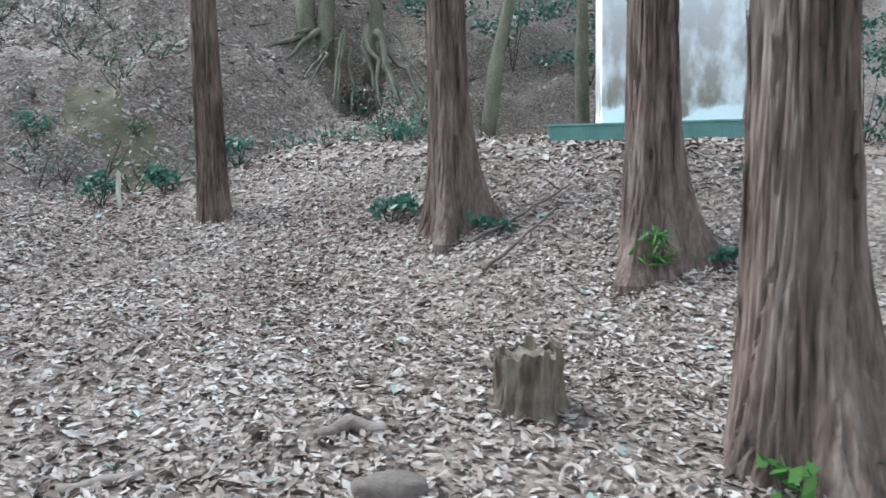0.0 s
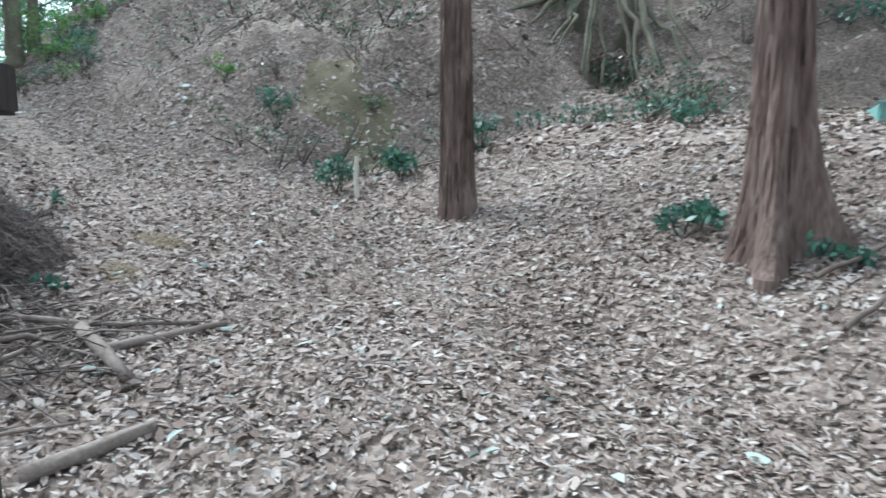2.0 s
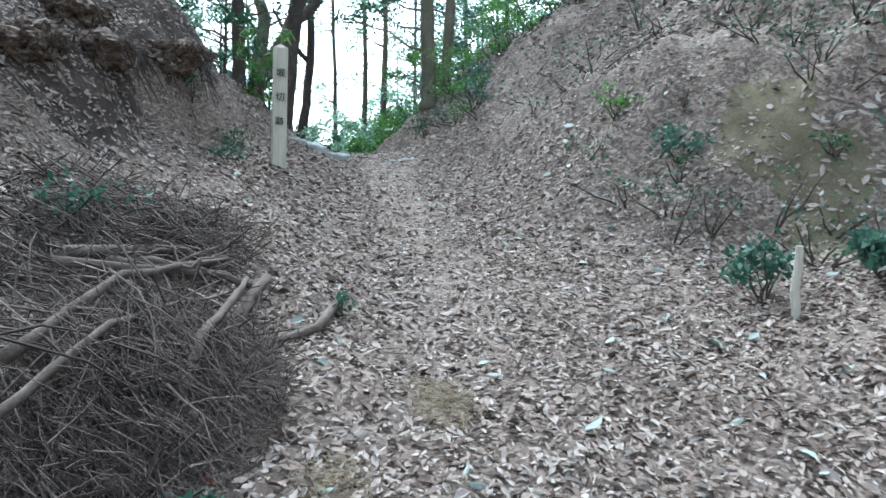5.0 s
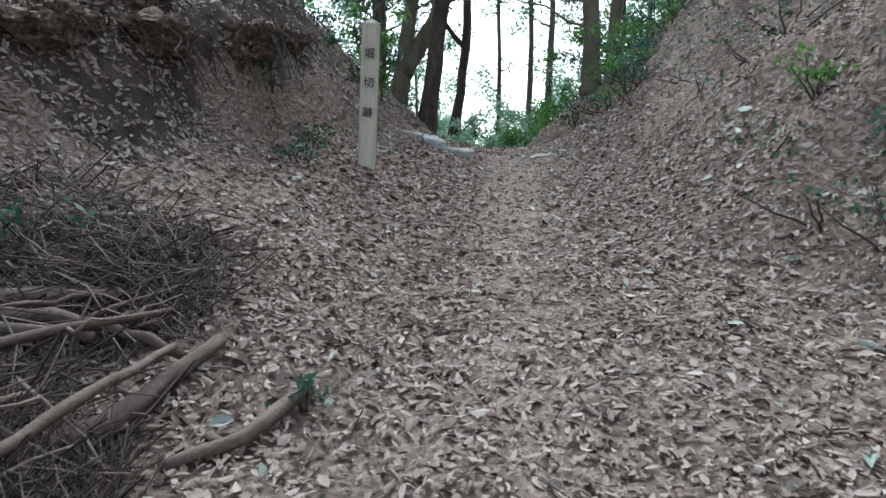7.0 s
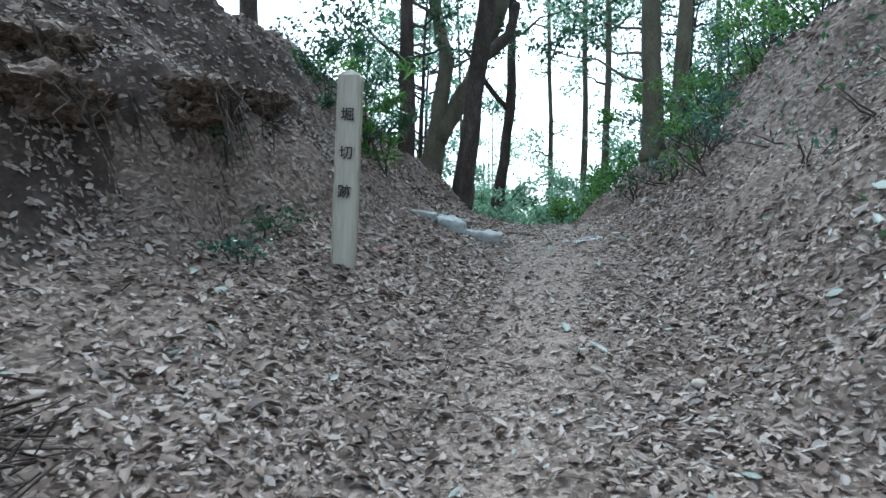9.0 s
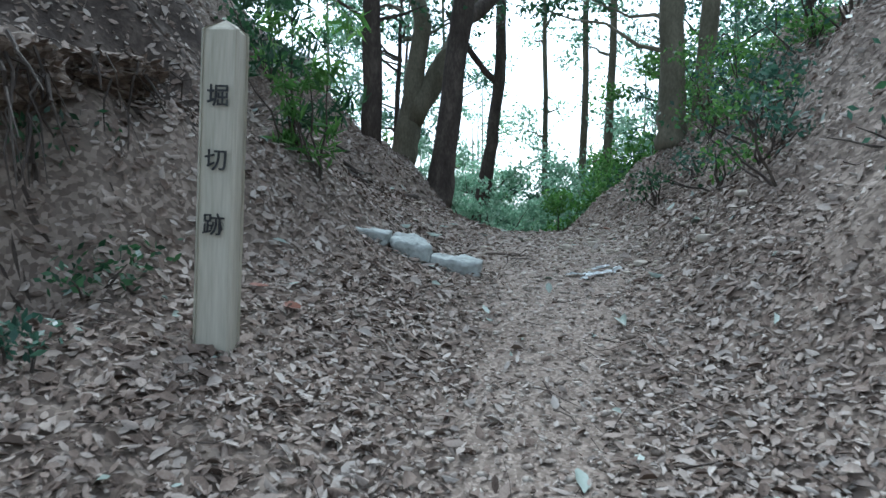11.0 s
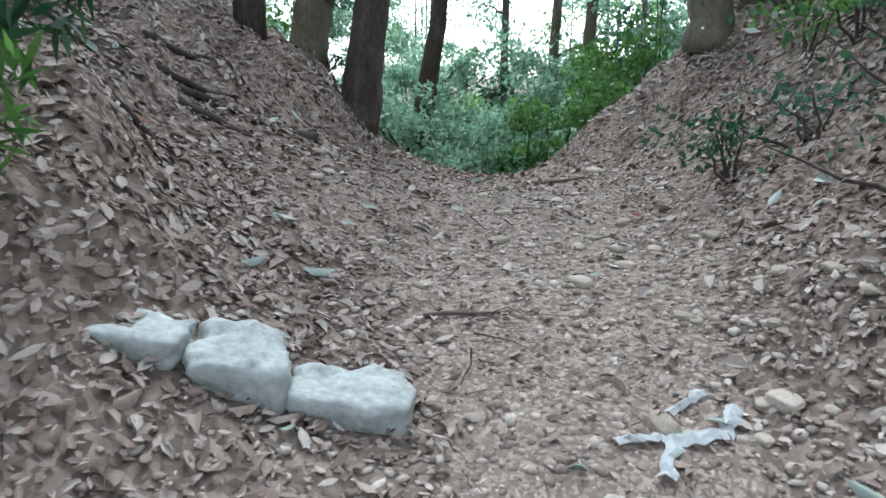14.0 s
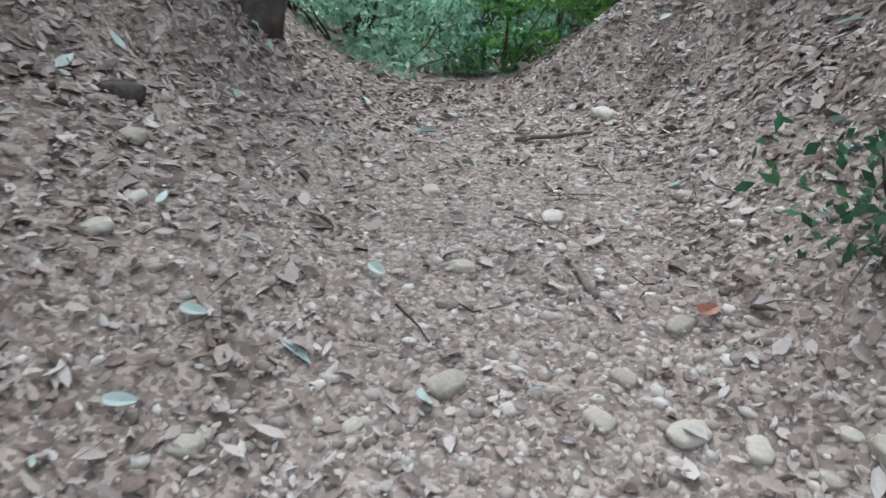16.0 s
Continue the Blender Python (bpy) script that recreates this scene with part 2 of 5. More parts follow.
def height(x, y):
    x, y = np.asarray(x, float), np.asarray(y, float)
    u, v = to_uv(x, y)
    trail = np.interp(u, (-40, -12, -6, -4.3, -1.6, -0.3, 1.5, 4.1, 6.5, 8.1, 9.6, 10.9, 12.2, 16.4, 30, 60), (-0.6, 0.0, 0.22, 0.38, 0.58, 0.71, 1.0, 1.39, 1.85, 2.2, 2.38, 2.43, 2.38, 1.85, -2.0, -7.0))
    inside = 1 / (1 + np.exp(np.clip(-(u - 2.0) / 0.8, -50, 50)))
    # terrace beside the clearing
    back = v - np.interp(u, (-4, -2, 0.5), (-0.1, 0.1, 0.4))
    terrace = np.interp(back, (0.3, 0.9, 1.45, 1.95, 2.9, 3.4, 3.8, 4.6, 6.4, 12, 40), (0, 0.03, 0.25, 0.46, 0.98, 1.26, 1.32, 1.3, 1.52, 1.9, 2.2)) * (1 - inside)
    terrace = terrace - 0.11 * ramp(-v - 0.5) * (1 - inside) * (v > -9)
    # hill on the far side
    toe = np.interp(u, (-14, -6, -4, -1, 0.6, 1.6, 2.4, 3.3, 4.0, 5, 7, 9, 11.3, 12.4, 13.3, 15, 18, 22, 40), (15, 13, 12, 9.2, 6.4, 5.4, 4.7, 3.0, 1.9, 1.2, 0.95, 0.7, 0.72, 0.6, 0.15, 0.2, 2.5, 6, 16))
    near = np.interp(u, (-4, 0, 2.2, 4, 7, 9, 12), (0.7, 0.6, 0.75, 0.9, 0.9, 1.05, 1.0))
    far = np.interp(u, (-4, 0, 2.2, 3.6, 5, 7, 12), (0.7, 0.6, 0.65, 0.7, 0.8, 0.85, 0.8))
    d = v - toe
    hill = near * ramp(d) - (near - far) * ramp(d - 1.3) + (0.62 - far) * ramp(d - 6.5, 0.5) - 0.62 * ramp(d - 15, 1.0)
    # bank on the near side
    bank = 0.36 * ramp(-v - 0.5) * inside
    toe_near = np.interp(u, (-14, -6, -3, 0, 2, 3.5, 4.6, 5.3, 6, 6.5, 7, 7.6, 8.2, 8.8, 9.3, 10, 11, 12.5, 14.5, 22, 40), (16, 12, 8, 4.4, 3.4, 3.1, 2.85, 2.5, 2.3, 1.88, 1.75, 1.5, 1.28, 1.12, 1.25, 1.7, 2.0, 1.25, 1.4, 7, 18))
    d2 = -v - toe_near
    scarp = np.interp(u, (3.5, 5, 6.5, 7.3, 8), (0.2, 1.3, 1.5, 0.8, 0.1))
    slope = np.interp(u, (4, 6.5, 8, 9.3, 11, 12.5), (0.7, 0.75, 1.1, 0.9, 0.8, 1.0))
    bank = bank + (slope - 0.36 * inside) * ramp(d2) + scarp * (ramp(d2, 0.07) - ramp(d2 - 0.45, 0.1)) - (slope - 0.35) * ramp(d2 - 3.2, 0.4) - 0.35 * ramp(d2 - 10, 1.0)
    # two washed-out pockets under the turf of the bank
    bank = bank - 0.5 * np.exp(-((u - 6.45) / 0.28) ** 2 - ((v + 2.2) / 0.22) ** 2) - 0.45 * np.exp(-((u - 5.65) / 0.35) ** 2 - ((v + 2.72) / 0.22) ** 2)
    clods = np.clip(d2 + 0.1, 0, 0.8) * (0.1 * np.sin(5.3 * u + 2.0 * np.sin(3.1 * v)) * np.sin(6.1 * v + 1.7 * np.sin(2.7 * u)) + 0.05 * np.sin(11.3 * u + 4.0 * v) * np.sin(9.7 * v - 3.0 * u))
    clods = clods + np.clip(d, 0, 0.8) * (0.06 * np.sin(4.7 * u + 2.0 * np.sin(2.9 * v)) * np.sin(5.3 * v + 1.5 * np.sin(3.1 * u)) + 0.03 * np.sin(10.3 * u - 5.0 * v) * np.sin(9.1 * v + 2.0 * u))
    rough = 0.02 + 0.06 * np.clip(d, 0, 2) + 0.09 * np.clip(d2, 0, 2)
    fade = 1 / (1 + np.exp(np.clip((u - 18.0) / 1.6, -50, 50)))
    hollow = 1.2 * np.exp(-((x + 1.45) / 0.36) ** 2 - ((y - 12.7) / 0.42) ** 2)
    ledges = 0.16 * np.clip(d, 0, 1.5) * np.sin(2.1 * d + 1.3 * np.sin(0.9 * u)) * np.sin(1.1 * u + 0.7 * d)
    shelves = 0.2 * np.clip(d2, 0, 1.2) * np.sin(4.2 * d2 + 1.1 * np.sin(1.7 * u)) * (0.6 + 0.4 * np.sin(2.3 * u + 1.0))
    return trail + terrace + (hill + bank + rough * waves(x, y) + ledges + shelves + clods) * fade - hollow



def ground_at(x, y):
    return float(height(x, y))


def on_ground(x, y, dz=0.0):
    return Vector((x, y, ground_at(x, y) + dz))


def slope_at(x, y, e=0.06):
    return (height(x + e, y) - height(x - e, y)) / (2 * e), (height(x, y + e) - height(x, y - e)) / (2 * e)


def link_mesh(name, verts, faces, mat, smooth=False):
    me = bpy.data.meshes.new(name)
    me.from_pydata(verts, [], faces)
    me.materials.append(mat)
    if smooth:
        me.shade_smooth()
    return new(name, me)


def flat_mesh(name, verts, faces, mat):
    """Quick mesh of many small pieces: verts (n, 3), faces (m, 3 or 4) arrays."""
    me = bpy.data.meshes.new(name)
    k = faces.shape[1]
    me.vertices.add(len(verts))
    me.vertices.foreach_set("co", verts.astype(np.float32).ravel())
    me.loops.add(faces.size)
    me.loops.foreach_set("vertex_index", faces.astype(np.int32).ravel())
    me.polygons.add(len(faces))
    me.polygons.foreach_set("loop_start", np.arange(0, faces.size, k, dtype=np.int32))
    me.update(calc_edges=True)
    me.materials.append(mat)
    return new(name, me)


def part(name, bm, mat, parent=None, label="", smooth=False):
    me = bpy.data.meshes.new(name)
    bmesh.ops.recalc_face_normals(bm, faces=bm.faces)
    bm.to_mesh(me)
    bm.free()
    me.materials.append(mat)
    if smooth:
        me.shade_smooth()
    ob = new(name, me)
    if parent:
        ob.parent = parent
    if label:
        tagged(ob, label)
    return ob


def empty(name, at, turn=0.0, **tags):
    ob = new(name)
    ob.matrix_world = Matrix.Translation(at) @ pose(0, 0, 0, 0, 0, turn)
    bpy.context.view_layer.update()
    return tagged(ob, **tags)


def grid_lines(stops):
    """Coordinates that step from stop to stop: (start, end, step)."""
    out = []
    for a, b, s in stops:
        out.extend(np.arange(a, b - 1e-6, s))
    return np.array(out + [stops[-1][1]])


def build_ground():
    us = grid_lines(((-600, -60, 60), (-60, -14, 2), (-14, 3, 0.13), (3, 10, 0.07), (10, 18, 0.13), (18, 40, 0.8), (40, 60, 4), (60, 600, 60)))
    vs = grid_lines(((-600, -60, 60), (-60, -14, 2), (-14, -6, 0.4), (-6, -4, 0.1), (-4, -1, 0.06), (-1, 6, 0.1), (6, 14, 0.25), (14, 60, 1.5), (60, 600, 60)))
    uu, vv = np.meshgrid(us, vs, indexing="ij")
    x, y = to_xy(uu, vv)
    z = height(x, y)
    verts = np.stack([x, y, z], -1).reshape(-1, 3)
    n, m = uu.shape
    i = np.arange(n * m).reshape(n, m)
    faces = np.stack([i[:-1, :-1], i[:-1, 1:], i[1:, 1:], i[1:, :-1]], -1).reshape(-1, 4)
    ob = flat_mesh("ground", verts, faces, SOIL)
    ob.data.shade_smooth()
    return tagged(ob, "brown forest soil under leaf litter, rising into a gully", "ground", kind="structure")


build_ground()
rng = np.random.default_rng(4)


def scatter(u0, u1, v0, v1, density):
    n = int((u1 - u0) * (v1 - v0) * density)
    return rng.uniform(u0, u1, n), rng.uniform(v0, v1, n)


def litter(name, u, v, size, lift=0.012, mat=DEAD_LEAF, label="", shape=0.45, tilt=0.3):
    """Dead leaves: folded blades of four triangles, lying on the slope."""
    n = len(u)
    x, y = to_xy(u, v)
    z = height(x, y)
    gx, gy = slope_at(x, y)
    nx = -gx + rng.normal(0, tilt, n)
    ny = -gy + rng.normal(0, tilt, n)
    nrm = np.stack([nx, ny, np.ones(n)], -1)
    nrm /= np.linalg.norm(nrm, axis=1)[:, None]
    ang = rng.uniform(0, 2 * np.pi, n)
    t = np.stack([np.cos(ang), np.sin(ang), np.zeros(n)], -1)
    t -= nrm * np.sum(t * nrm, 1)[:, None]
    t /= np.linalg.norm(t, axis=1)[:, None]
    s = np.cross(nrm, t)
    ln = size * np.clip(rng.lognormal(0, 0.36, n), 0.45, 2.0)
    wd = ln * shape * rng.uniform(0.55, 1.35, n)
    fold = rng.uniform(-0.3, 0.6, n) * wd
    curl = rng.uniform(-0.2, 0.32, n) * ln
    c = np.stack([x, y, z + lift + rng.uniform(0, 0.015, n)], -1)

    def at(a, b, h, k):
        return c + t * (a * ln)[:, None] + s * (b * wd)[:, None] + nrm * (h * fold + k * curl)[:, None]
    pts = np.stack([at(-0.5, 0, 0, 0.5), at(-0.18, 0.46, 1, 0), at(0.2, 0.4, 1, 0), at(0.5, 0, 0, 0.6), at(0.2, -0.4, 1, 0), at(-0.18, -0.46, 1, 0)], 1)
    base = (np.arange(n) * 6)[:, None]
    faces = np.concatenate([base + np.array([0, 1, 2, 3]), base + np.array([0, 3, 4, 5])], 0)
    ob = flat_mesh(name, pts.reshape(-1, 3), faces, mat)
    return tagged(ob, label, "leaves", kind="stuff")


def leaf_zones():
    zones = [scatter(-5.5, 2.5, -4.0, 3.4, 1550), scatter(2.5, 14, -3.8, 3.2, 1250), scatter(-5.5, 14, 3.2, 8.5, 420), scatter(2, 14, -7, -3.8, 420),
             scatter(-9, -5.5, -3, 8, 60), scatter(-9, 14, 8.5, 16, 40), scatter(14, 20, -5, 5, 60)]
    sizes = (0.043, 0.048, 0.072, 0.072, 0.08, 0.11, 0.09)
    u = np.concatenate([z[0] for z in zones])
    v = np.concatenate([z[1] for z in zones])
    size = np.concatenate([np.full(len(z[0]), s) for z, s in zip(zones, sizes)])
    # fewer on the trodden strip
    worn = np.exp(-((v - np.interp(u, (7, 9, 12), (0.1, 0.15, 0.0))) / np.interp(u, (4, 7, 8.5, 11, 13), (0.4, 0.5, 0.9, 1.05, 0.6))) ** 4) * np.interp(u, (1, 4, 6, 8, 11.5, 13), (0, 0.6, 0.8, 0.94, 0.95, 0.7))
    worn = np.maximum(worn, np.exp(-((v + 0.9) / 0.5) ** 2) * np.interp(u, (9.0, 10.2), (0, 0.85)))
    worn = np.maximum(worn, np.exp(-((v - 0.75) / 0.3) ** 2) * np.interp(u, (9, 10.5), (0, 0.8)))
    patch = 0.5 + 0.5 * waves(x=u * 0.9 + 3, y=v * 0.9)
    gx, gy = slope_at(*to_xy(u, v), 0.2)
    bare = np.clip((np.hypot(gx, gy) - 0.8) * 0.7, 0, 0.5) * (0.55 + 0.45 * np.sign(waves(x=u * 0.7, y=v * 0.7 + 2)))
    bare = np.maximum(bare, np.interp(waves(x=u * 0.8 + 5, y=v * 0.8 + 1), (0.1, 0.5), (0, 0.7)) * (v > np.interp(u, (0, 2.5, 5, 9), (6, 2.6, 1.5, 1.2))))
    bare = np.maximum(bare, np.interp(waves(x=u * 1.1 + 2, y=v * 1.1 + 4), (0.1, 0.4), (0.0, 0.5)) * (v < -1.8) * (u > 3) * (u < 9.5))
    bare = np.maximum(bare, 0.5 * (((u - 3.6) / 0.9) ** 2 + ((v - 3.2) / 0.55) ** 2 < 1))
    keep = rng.uniform(0, 1, len(u)) > np.maximum(np.maximum(worn, bare), 0.35 * (patch < 0.3))
    return u[keep], v[keep], size[keep]


lu, lv, ls = leaf_zones()
gu, gv = scatter(-5.0, 13.0, -2.5, 3.0, 3.2)
litter("green_leaves", gu, gv, np.full(len(gu), 0.07), 0.022, PALE_GREEN, "scattered pale green fallen leaves on the litter")
fu, fv = scatter(3.0, 14.0, -1.5, 1.5, 650)
litter("leaf_fragments", fu, fv, np.full(len(fu), 0.021), 0.01, label="broken bits of dry brown leaf on the trail", shape=0.6, tilt=0.2)
litter("leaf_litter", lu, lv, ls, label="dry brown fallen leaves covering the forest floor")


def ground_patch(name, outline_u, v_of, half, mat, label, lift=0.006, step=0.07, seed=0.0, fray=0.35, cols=15):
    """A strip of other soil laid on the ground along u, with a frayed edge."""
    us = np.arange(outline_u[0], outline_u[1], step)
    verts, faces = [], []
    for i, u in enumerate(us):
        end = math.sqrt(max(0.002, 1 - abs(2 * (u - outline_u[0]) / (outline_u[1] - outline_u[0]) - 1) ** (8 if outline_u[1] - outline_u[0] > 3 else 2)))
        mid, h = v_of(u), half(u) * end
        for j in range(cols):
            k = 2 * j / (cols - 1) - 1
            w = h * (1 + fray * noise.noise(Vector((u * 2.3, k * 0.4, seed))) + 0.5 * fray * noise.noise(Vector((u * 7, 3 + k, seed))))
            x, y = to_xy(u, mid + k * w)
            edge = -0.03 * max(0, abs(k) - 0.8) / 0.2
            verts.append((x, y, ground_at(x, y) + lift + edge))
    for i in range(len(us) - 1):
        for j in range(cols - 1):
            a = i * cols + j
            faces.append((a, a + 1, a + cols + 1, a + cols))
    ob = link_mesh(name, verts, faces, mat, True)
    return tagged(ob, label, "soil", kind="structure")


ground_patch("bank_earth", (3.4, 8.6), lambda u: -4.9 + 0.25 * (u - 3.4), lambda u: 1.9, TURF, "bare dark earth of the eroded bank", 0.01, 0.06, 21.0, 0.3, 70)
ground_patch("bank_earth", (8.2, 11.4), lambda u: -2.8, lambda u: 0.6, TURF, "bare dark earth above the kerb stones", 0.008, 0.06, 31.0, 0.8, 40)
ground_patch("trail", (2.0, 14.0), lambda u: 0.0 + 0.1 * math.sin(u), lambda u: 0.15 + 0.03 * u + 0.42 / (1 + math.exp(-(u - 8.6) / 0.5)), TRAIL, "trodden grey-brown soil of the trail")
ground_patch("bank_trail", (9.6, 13.4), lambda u: -0.85 - 0.42 * (u - 9.6), lambda u: 0.42, TRAIL, "trodden sandy soil climbing the bank", seed=4.0)
ground_patch("bank_path", (9.4, 13.2), lambda u: 0.62 + 0.16 * (u - 9.4), lambda u: 0.2, TRAIL, "trodden sandy soil along the bank foot", seed=7.0)
ground_patch("terrace_trail", (-1.6, 1.9), lambda u: 3.7 - 0.55 * (u + 1.6), lambda u: 0.28, TRAIL, "narrow worn trail crossing the slope", seed=9.0)
ground_patch("bare_scarp", (2.6, 4.6), lambda u: 3.2, lambda u: 0.5, MOSS, "bare yellow-brown mossy earth on the hillside", seed=11.0, fray=1.1)
ground_patch("bare_scarp", (0.6, 1.9), lambda u: 5.3, lambda u: 0.55, MOSS, "bare yellow-brown mossy earth below the roots", seed=15.0, fray=1.1)


def tube(bm, pts, radii, seg=10, wobble=0.0, cap=True, seed=0):
    """A bent tapering tube through pts."""
    pts = [Vector(p) for p in pts]
    rings = []
    for i, (p, r) in enumerate(zip(pts, radii)):
        d = (pts[min(i + 1, len(pts) - 1)] - pts[max(i - 1, 0)]).normalized()
        side = d.cross(Vector((0.31, 0.17, 0.93)) if abs(d.z) < 0.9 else Vector((1, 0.1, 0))).normalized()
        up = side.cross(d)
        ring = []
        for k in range(seg):
            a = 2 * math.pi * k / seg
            rr = r * (1 + wobble * noise.noise(Vector((math.cos(a) * 1.5 + seed, math.sin(a) * 1.5, i * 0.7))))
            ring.append(bm.verts.new(p + side * (rr * math.cos(a)) + up * (rr * math.sin(a))))
        rings.append(ring)
    for a, b in zip(rings, rings[1:]):
        for k in range(seg):
            bm.faces.new((a[k], a[(k + 1) % seg], b[(k + 1) % seg], b[k]))
    if cap:
        bm.faces.new(list(reversed(rings[0])))
        bm.faces.new(rings[-1])
    return bm


def bend(a, b, n, amount, seed):
    """Points from a to b with an uneven bend."""
    a, b = Vector(a), Vector(b)
    out = []
    for i in range(n):
        k = i / (n - 1)
        o = Vector((noise.noise(Vector((seed, k * 3.1, 0))), noise.noise(Vector((0, seed, k * 3.1))), noise.noise(Vector((k * 3.1, 0, seed)))))
        out.append(a.lerp(b, k) + o * amount * math.sin(math.pi * min(1, k * 1.3 + 0.1)))
    return out


def box(bm, size, at=(0, 0, 0), bevel=0.0, turn=None):
    made = bmesh.ops.create_cube(bm, size=1.0, matrix=Matrix.Translation(at) @ (turn or Matrix()) @ Matrix.Diagonal((*size, 1)))
    if bevel:
        edges = list({e for v in made["verts"] for e in v.link_edges})
        bmesh.ops.bevel(bm, geom=edges, offset=bevel, segments=2, affect="EDGES")
    return bm


def rock_mesh(size, seed, rough=0.18, detail=3, square=0.7):
    bm = bmesh.new()
    bmesh.ops.create_icosphere(bm, subdivisions=detail, radius=0.5)
    for v in bm.verts:
        p = v.co.normalized()
        q = Vector([math.copysign(abs(c) ** square, c) for c in p]) * 0.5
        q *= 1 + rough * noise.noise(p * 1.7 + Vector((seed, 0, 0))) + 0.4 * rough * noise.noise(p * 5 + Vector((0, seed, 0)))
        v.co = Vector((q.x * size[0], q.y * size[1], q.z * size[2]))
    return bm


def foliage(name, centres, radius, count, size, mat, parent, flat=0.7, aspect=0.5, label=""):
    """A crown: leaves in uneven clumps round the centres."""
    cs = np.array([tuple(c) for c in centres])
    n = len(cs) * count
    own = np.repeat(np.arange(len(cs)), count)
    d = rng.normal(0, 1, (n, 3))
    d /= np.linalg.norm(d, axis=1)[:, None]
    r = radius * rng.uniform(0.1, 1, n) ** 0.6 * np.repeat(rng.uniform(0.6, 1.2, len(cs)), count)
    c = cs[own] + d * r[:, None] * np.array([1, 1, flat])
    t = rng.normal(0, 1, (n, 3)) + np.array([0, 0, -0.4])
    t /= np.linalg.norm(t, axis=1)[:, None]
    s = np.cross(t, rng.normal(0, 1, (n, 3)))
    s /= np.linalg.norm(s, axis=1)[:, None]
    ln = size * rng.uniform(0.6, 1.3, n)[:, None]
    pts = np.stack([c - t * ln * 0.5, c + s * ln * aspect * 0.5, c + t * ln * 0.5, c - s * ln * aspect * 0.5], 1).reshape(-1, 3)
    ob = flat_mesh(name, pts - np.array(parent.matrix_world.translation if parent else (0, 0, 0)), np.arange(n * 4).reshape(-1, 4), mat)
    if parent:
        ob.parent = parent
    if label:
        tagged(ob, label)
    return ob


# ---- cedars of the clearing ----
def cedar(x, y, r, tall, lean=(0, 0), seed=0, flare=0.8, lobes=(), label=""):
    at = on_ground(x, y, -0.15)
    thing = empty("cedar_tree", at, label=label, category="tree", group="cedars of the clearing")
    bm = bmesh.new()
    seg, rows = 120, []
    zs = [-0.45, -0.2] + [0.035 * i for i in range(28)] + [0.95 + 0.16 * i for i in range(int((tall - 0.95) / 0.16))]
    for z in zs:
        ring = []
        for k in range(seg):
            a = 2 * math.pi * k / seg
            ca, sa = math.cos(a), math.sin(a)
            rr = r * (1 - 0.5 * z / tall)
            zu = max(z, 0)
            f = flare * math.exp(-zu / 0.28) * 0.55 + 0.12 * math.exp(-zu / 1.0)
            for la, lw, lh in lobes:
                f += lh * math.exp(-((math.atan2(math.sin(a - la), math.cos(a - la))) / lw) ** 2) * math.exp(-zu / 0.42)
            ridge = -0.1 * max(0, 1 - 6 * abs(noise.noise(Vector((ca * 4.5 + seed, sa * 4.5 + 0.4 * math.sin(z * 2.3), z * 1.7))))) - abs(noise.noise(Vector((ca * 16, sa * 16 + seed, z * 2.2)))) * 0.1 + 0.05
            rr *= 1 + f + ridge + 0.05 * noise.noise(Vector((ca * 1.4, sa * 1.4, z * 0.6 + seed)))
            ring.append(bm.verts.new((rr * ca + lean[0] * z, rr * sa + lean[1] * z, z)))
        rows.append(ring)
    for a, b in zip(rows, rows[1:]):
        for k in range(seg):
            bm.faces.new((a[k], a[(k + 1) % seg], b[(k + 1) % seg], b[k]))
    part("trunk", bm, BARK, thing)
    rs = random.Random(seed)
    # loose strips of bark
    for _ in range(46):
        a, z0, ln = rs.uniform(-3.6, 0.5), rs.uniform(0.25, 3.0), rs.uniform(0.15, 0.6)
        strip = bmesh.new()
        w = rs.uniform(0.004, 0.014)
        q = []
        for k in range(4):
            z = z0 + ln * k / 3
            rr = r * (1 - 0.5 * z / tall) * (1 + 0.12 * math.exp(-z) + 0.55 * flare * math.exp(-z / 0.28)) * 1.03 + (0.015 if k in (0, 3) else 0.004)
            for sgn in (-1, 1):
                b = a + sgn * w / rr
                q.append(strip.verts.new((rr * math.cos(b) + lean[0] * z, rr * math.sin(b) + lean[1] * z, z)))
        for k in range(3):
            strip.faces.new((q[2 * k], q[2 * k + 1], q[2 * k + 3], q[2 * k + 2]))
        bmesh.ops.solidify(strip, geom=strip.faces[:], thickness=0.005)
        part("bark_strip", strip, BARK, thing)
    top = at + Vector((lean[0] * tall, lean[1] * tall, tall))
    limbs = []
    for i in range(9):
        a, z = rs.uniform(0, 6.28), tall * rs.uniform(0.68, 0.98)
        foot = at + Vector((lean[0] * z, lean[1] * z, z))
        tip = foot + Vector((math.cos(a), math.sin(a), 0.25)) * rs.uniform(1.0, 1.9)
        limb = bmesh.new()
        tube(limb, [p - at for p in bend(foot, tip, 5, 0.15, seed + i)], (0.04, 0.035, 0.025, 0.018, 0.008), 6)
        part("limb", limb, BARK, thing)
        limbs += [tip, foot.lerp(tip, 0.6)]
    foliage("crown", limbs + [top], 0.7, 130, 0.16, LEAF_DARK, thing, aspect=0.25)
    return thing


